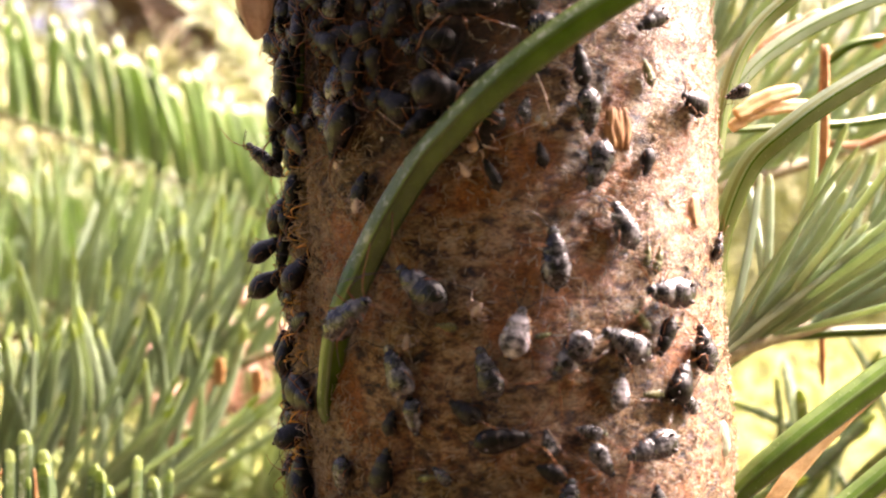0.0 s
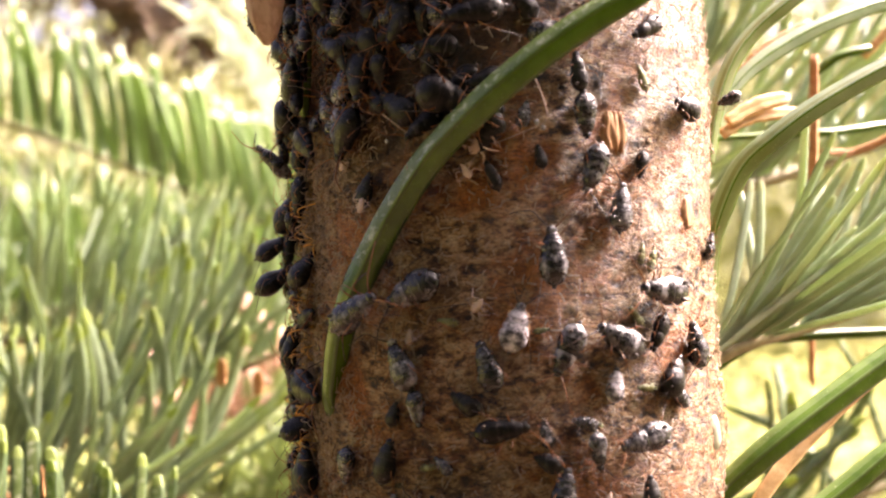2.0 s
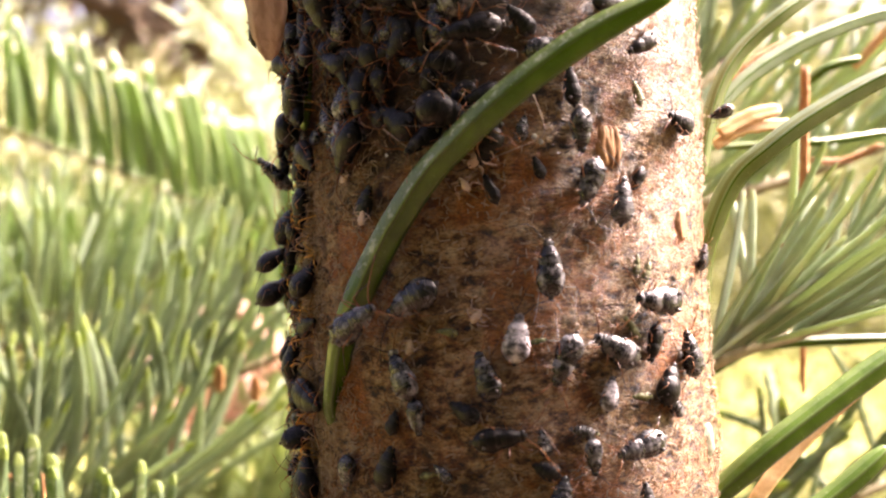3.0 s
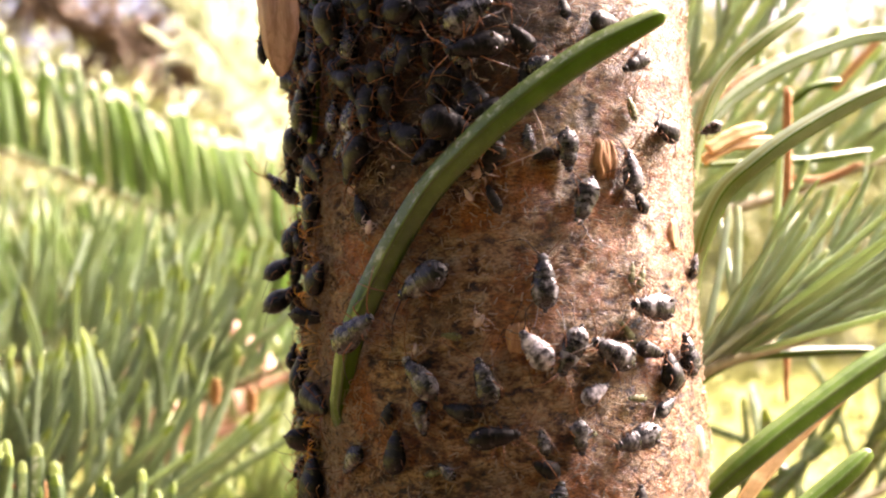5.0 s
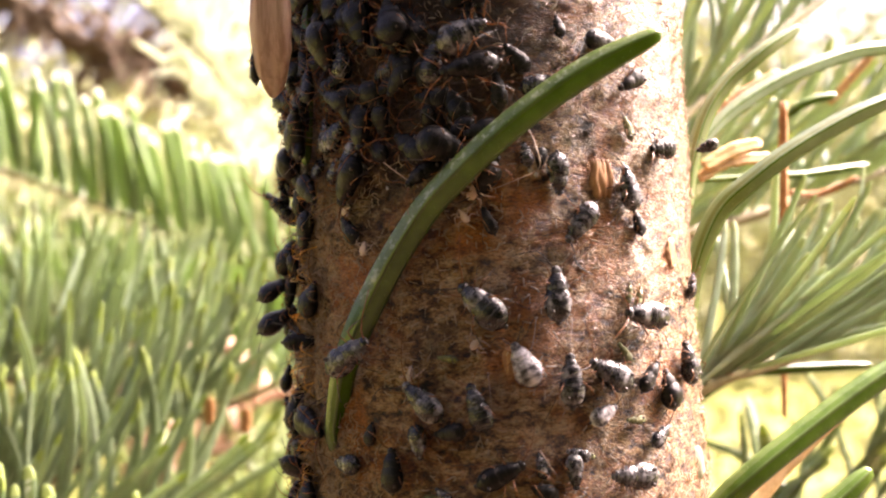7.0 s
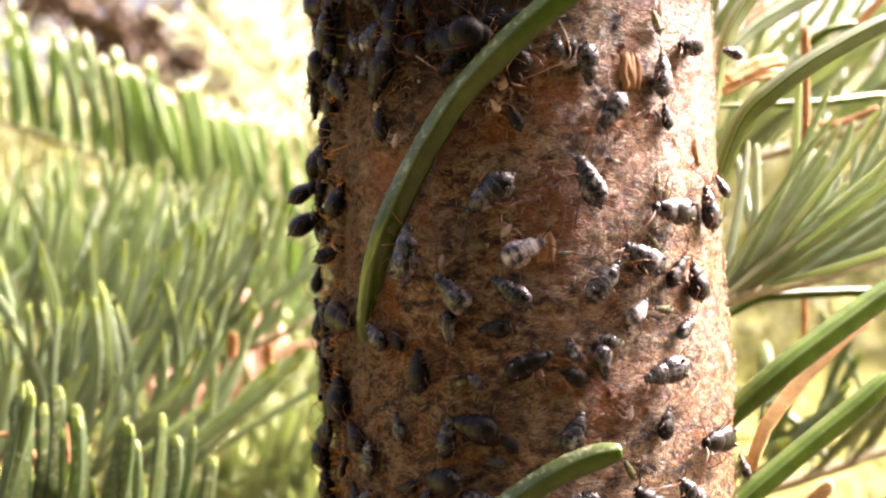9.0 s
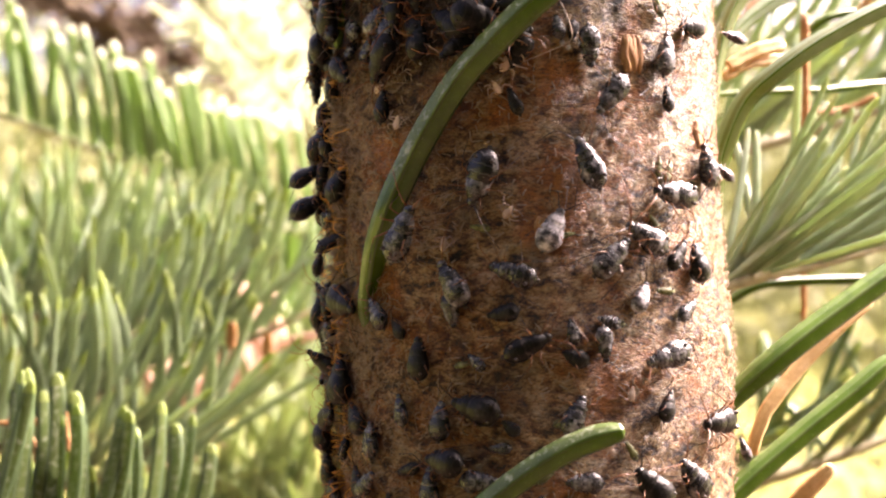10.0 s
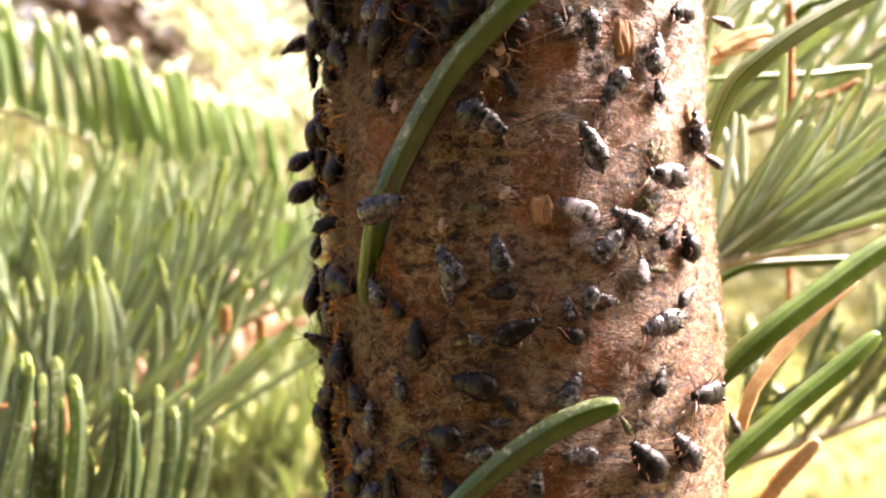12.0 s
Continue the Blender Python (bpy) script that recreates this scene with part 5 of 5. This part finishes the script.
settle("black", 3.8, [(0, -43.1, 22.9, 22, 0.0, -21)])
settle("black", 3.3, [(0, -28.1, 16.3, 216, 0.4, 3)])
settle("black", 4.7, [(0, -68.0, 25.7, 72, 0.4, -5)])
settle("black", 3.2, [(0, -47.7, 30.9, 28, 0.0, 4)])
settle("grey", 2.9, [(0, -33.7, 17.0, -108, 0.0, -17)])
settle("black", 4.9, [(0, -85.6, 26.5, 114, 0.9, 12)])
settle("black", 2.7, [(0, -63.7, 27.8, 36, 0.0, 18)])
settle("black", 4.8, [(0, -45.1, 8.9, 212, 0.0, -2)])
settle("black", 4.8, [(0, -77.0, 26.2, 96, 0.9, 3)])
settle("black", 3.4, [(0, -44.4, 29.4, -60, 0.0, 18)])
settle("black", 4.7, [(0, -60.2, 26.6, 71, 0.4, 9)])
settle("black", 3.5, [(0, -81.7, 12.6, 154, 0.0, 1)])
settle("black", 3.7, [(0, -35.4, 15.0, 153, 0.0, -14)])
settle("black", 4.5, [(0, -39.7, 13.1, 176, 0.0, 13)])
settle("black", 3.6, [(0, -75.1, 8.5, 8, 0.0, 3)])
settle("black", 2.8, [(0, -14.4, 28.3, -41, 0.4, 1)])
settle("black", 3.8, [(0, -8.5, 29.7, 164, 0.4, -1)])
settle("grey", 2.6, [(0, -52.7, 10.1, 30, 0.0, 1)])
settle("black", 3.4, [(0, -46.7, 15.6, -65, 0.9, 2)])
settle("black", 2.8, [(0, -63.3, 22.0, -37, 0.9, 26)])
settle("black", 3.0, [(0, -43.7, 20.3, 173, 0.0, -23)])
settle("black", 3.7, [(0, -58.6, 17.5, -19, 0.9, -12)])
settle("black", 4.3, [(0, -11.1, 9.0, 78, 0.4, 2)])
settle("black", 2.7, [(0, -68.8, 27.4, 163, 0.4, -3)])
settle("black", 3.6, [(0, -7.2, 8.0, 212, 0.0, -2)])
settle("black", 3.2, [(0, -76.4, 30.7, 228, 0.4, -2)])
settle("black", 3.7, [(0, -24.1, 20.3, -15, 0.0, -3)])
settle("black", 4.1, [(0, -79.2, 17.2, 106, 0.9, -18)])
settle("black", 2.9, [(0, -39.9, 26.7, 59, 0.4, 1)])
settle("black", 2.8, [(0, -28.4, 17.7, -53, 0.4, -1)])
settle("black", 3.1, [(0, -68.9, 18.1, 82, 0.9, 28)])
settle("grey", 4.9, [(0, -54.1, 29.8, 60, 0.9, 2)])
settle("black", 4.7, [(0, -64.3, 29.5, 39, 0.9, 1)])
settle("black", 4.5, [(0, -60.1, 25.1, 227, 0.9, 12)])
settle("black", 3.5, [(0, -18.9, 14.6, -84, 0.0, 20)])
settle("black", 3.9, [(0, -86.8, 22.5, 11, 0.9, 4)])
settle("black", 5.0, [(0, -59.3, 30.2, 44, 0.4, 2)])
settle("black", 4.0, [(0, -53.0, 15.8, 209, 0.0, -14)])
settle("black", 3.2, [(0, -7.3, 11.8, 258, 0.4, 18)])
settle("black", 2.7, [(0, -43.3, 14.4, 155, 0.9, 0)])
settle("black", 3.8, [(0, -45.8, 25.4, 112, 0.0, 14)])
settle("black", 4.9, [(0, -65.4, 13.9, 34, 0.9, 10)])
settle("black", 3.1, [(0, -27.0, 27.0, 219, 0.9, -4)])
settle("black", 2.7, [(0, -62.3, 17.0, -63, 0.9, 7)])
settle("black", 3.0, [(0, -35.6, 11.3, -42, 0.0, -9)])
settle("grey", 3.1, [(0, -84.0, 30.1, 13, 0.0, -15)])
settle("black", 4.9, [(0, -76.2, 10.9, -130, 0.4, -20)])
settle("grey", 4.6, [(0, -11.0, 19.2, 67, 0.9, 4)])
settle("black", 3.3, [(0, -20.5, 12.6, 180, 0.0, -23)])
settle("black", 4.7, [(0, -73.6, 21.2, 239, 0.4, -42)])
settle("black", 3.4, [(0, -80.5, 20.4, 139, 0.4, -5)])
settle("black", 3.2, [(0, -32.1, 15.9, 239, 0.0, 12)])
settle("black", 3.2, [(0, -19.4, 25.9, -36, 0.4, 7)])
settle("black", 3.4, [(0, -88.0, 28.4, 176, 0.9, 3)])
settle("black", 3.4, [(0, -20.1, 29.0, 108, 0.0, -8)])
settle("black", 3.9, [(0, -49.5, 28.5, 32, 0.9, 6)])
settle("black", 3.4, [(0, -7.7, 9.5, 84, 0.4, -10)])
settle("black", 4.1, [(0, -35.5, 30.0, 161, 0.0, 5)])
settle("black", 3.6, [(0, -73.4, 26.9, -43, 0.0, 13)])
settle("black", 2.9, [(0, -41.6, 15.9, 85, 0.4, -4)])
settle("grey", 4.4, [(0, -25.7, 28.9, 187, 0.4, 5)])
settle("black", 3.0, [(0, -68.8, 16.4, 180, 0.0, 11)])
settle("black", 3.0, [(0, -22.3, 16.4, 180, 0.0, -14)])
settle("black", 3.0, [(0, -18.4, 19.3, 108, 0.0, -2)])
settle("black", 3.8, [(0, -48.7, 17.3, 228, 0.0, 20)])
settle("black", 4.0, [(0, -80.4, 25.5, 89, 0.4, -11)])
settle("grey", 4.2, [(0, -7.9, 27.2, 245, 0.9, -7)])
settle("black", 3.5, [(0, -72.1, 17.4, -16, 0.0, -19)])
settle("black", 4.4, [(0, -69.9, 30.7, 26, 0.0, -4)])
settle("black", 3.0, [(0, -26.6, -27.5, -28, 0.4, -10)])
settle("grey", 2.8, [(0, -83.2, -32.1, 9, 0.4, -7)])
settle("black", 4.2, [(0, -64.2, -33.6, 175, 0.0, -16)])
settle("grey", 3.8, [(0, -78.9, -27.2, -2, 0.0, 6)])
settle("black", 3.5, [(0, -60.7, -36.8, -88, 0.0, 33)])
settle("black", 3.4, [(0, -45.3, -27.5, 1, 0.0, 2)])
settle("black", 3.7, [(0, -74.0, -20.5, 68, 0.9, -1)])
settle("grey", 4.1, [(0, -53.6, -28.8, 231, 0.0, 14)])
settle("grey", 4.1, [(0, -81.8, -13.7, 171, 0.0, 1)])
settle("black", 4.1, [(0, -82.4, -22.3, 280, 0.9, 6)])
settle("black", 3.0, [(0, -27.2, -31.4, -90, 0.0, 15)])
settle("grey", 3.5, [(0, -85.6, -35.0, 269, 0.9, 11)])
settle("black", 3.8, [(0, -27.6, -23.2, -84, 0.9, -12)])
settle("black", 3.7, [(0, -71.3, -31.7, 246, 0.9, -8)])
settle("grey", 4.0, [(0, -76.1, -36.4, 34, 0.9, -21)])
settle("black", 3.5, [(0, -60.2, -27.8, 267, 0.4, 3)])
settle("black", 3.2, [(0, -52.3, -30.8, 126, 0.0, 15)])
settle("grey", 3.2, [(0, -40.9, -34.3, 199, 0.0, 17)])
settle("black", 3.2, [(0, -81.7, -29.7, -27, 0.0, 8)])
settle("grey", 3.2, [(0, -53.5, -25.5, 44, 0.4, -3)])
settle("grey", 3.0, [(0, -38.5, -30.1, 166, 0.4, -1)])
settle("black", 3.3, [(0, -76.3, -18.1, -43, 0.4, 10)])
settle("black", 3.7, [(0, -80.8, -25.2, 10, 0.4, 6)])
settle("grey", 3.4, [(0, -88.6, -17.4, 105, 0.4, 21)])
settle("grey", 3.4, [(0, -76.3, -3.3, 84, 0.4, 3)])
settle("black", 3.3, [(0, -75.4, 2.1, 192, 0.4, -24)])
settle("black", 4.0, [(0, -88.0, 3.2, 116, 0.0, 12)])
settle("black", 4.0, [(0, -80.4, 3.6, 38, 0.9, -17)])
settle("grey", 3.0, [(0, -87.9, -14.8, 47, 0.4, -8)])
settle("black", 3.0, [(0, -86.0, -19.8, 76, 0.4, -2)])
settle("black", 4.0, [(0, -88.6, -23.4, 263, 0.0, -21)])
settle("grey", 3.0, [(0, -85.5, -4.9, 70, 0.0, 7)])
settle("black", 3.4, [(0, -86.2, -27.4, 83, 0.0, 16)])
settle("black", 3.3, [(0, -74.5, -29.3, 24, 0.4, -21)])
settle("black", 4.0, [(0, -14.3, -40.1, 240, 0.0, 22)])
settle("grey", 3.3, [(0, 42.1, -42.0, 146, 0.4, -33)])
settle("grey", 3.2, [(0, -0.7, -33.0, 103, 0.4, 4)])
settle("grey", 3.4, [(0, 19.7, -42.5, 55, 0.9, -8)])
settle("black", 3.6, [(0, -38.1, -37.3, -5, 0.0, 13)])
settle("grey", 3.9, [(0, 29.1, -41.8, -48, 0.9, -1)])
settle("grey", 3.4, [(0, -18.6, -34.2, 211, 0.0, 3)])
settle("black", 3.3, [(0, -28.3, -39.5, -143, 0.0, 15)])
settle("black", 3.1, [(0, 10.4, -43.0, 17, 0.9, -0)])
settle("black", 3.9, [(0, 32.7, -34.4, -75, 0.4, 31)])
settle("black", 3.1, [(0, 1.6, 17.3, -43, 0.0, 14)])
settle("black", 3.6, [(0, 4.8, 24.3, 188, 0.0, 4)])
settle("black", 3.3, [(0, 24.4, 18.7, 91, 0.0, -9)])
settle("grey", 3.5, [(0, 7.4, 15.1, 82, 0.4, 13)])
settle("black", 4.0, [(0, 5.4, 26.9, 96, 0.0, -18)])
settle("black", 3.4, [(0, 23.1, 27.7, 232, 0.9, -25)])
settle("black", 3.1, [(0, 16.6, 29.5, 195, 0.9, -9)])
settle("black", 4.0, [(0, 16.5, 15.9, 248, 0.0, 4)])
settle("black", 3.1, [(0, -88.1, -14.0, 192, 0.6, -2)])
settle("black", 3.9, [(0, -79.4, -10.7, 160, 0.2, 10)])
settle("black", 3.2, [(0, -88.3, 3.1, 51, 1.3, 4)])
settle("black", 3.7, [(0, -85.4, -2.2, 20, 0.5, 1)])
settle("black", 3.6, [(0, -80.5, 0.4, 172, 0.6, 14)])
settle("black", 3.4, [(0, -80.3, 14.7, -29, 0.4, 9)])
settle("black", 3.3, [(0, -84.9, 8.7, 170, 1.0, 5)])
settle("black", 3.7, [(0, -80.4, 11.0, 178, 1.0, 14)])
settle("black", 3.5, [(0, -86.8, -10.2, -22, 0.4, 26)])
settle("black", 3.4, [(0, -84, 20.8, 10, 3.6, 0)])
settle("olive", 2.3, [(0, 28.3, -5.8, -35)])
settle("olive", 2.0, [(0, 30.6, -11.0, -85)])
settle("olive", 2.1, [(0, 34.1, -1.6, 20)])
settle("olive", 2.2, [(0, 32.6, 11.9, -20)])
settle("olive", 1.8, [(0, 31.0, -1.1, 10)])
settle("olive", 1.8, [(0, -17.8, -5.4, -80)])
settle("olive", 1.7, [(0, 15.7, -13.3, -80)])
settle("olive", 1.9, [(0, 18.4, -23.1, -30)])
settle("olive", 1.8, [(0, 1.5, -20.6, 80)])
settle("olive", 1.3, [(0, 4.1, -6.3, 80)])
settle("olive", 1.6, [(0, -3.4, -24.7, 60)])
settle("olive", 1.6, [(0, -23.1, -15.9, 80)])


def motions():
    for ob, where in MOVING:
        size = ob.scale.copy()
        walk(ob, where)
        ob.scale = size


motions()
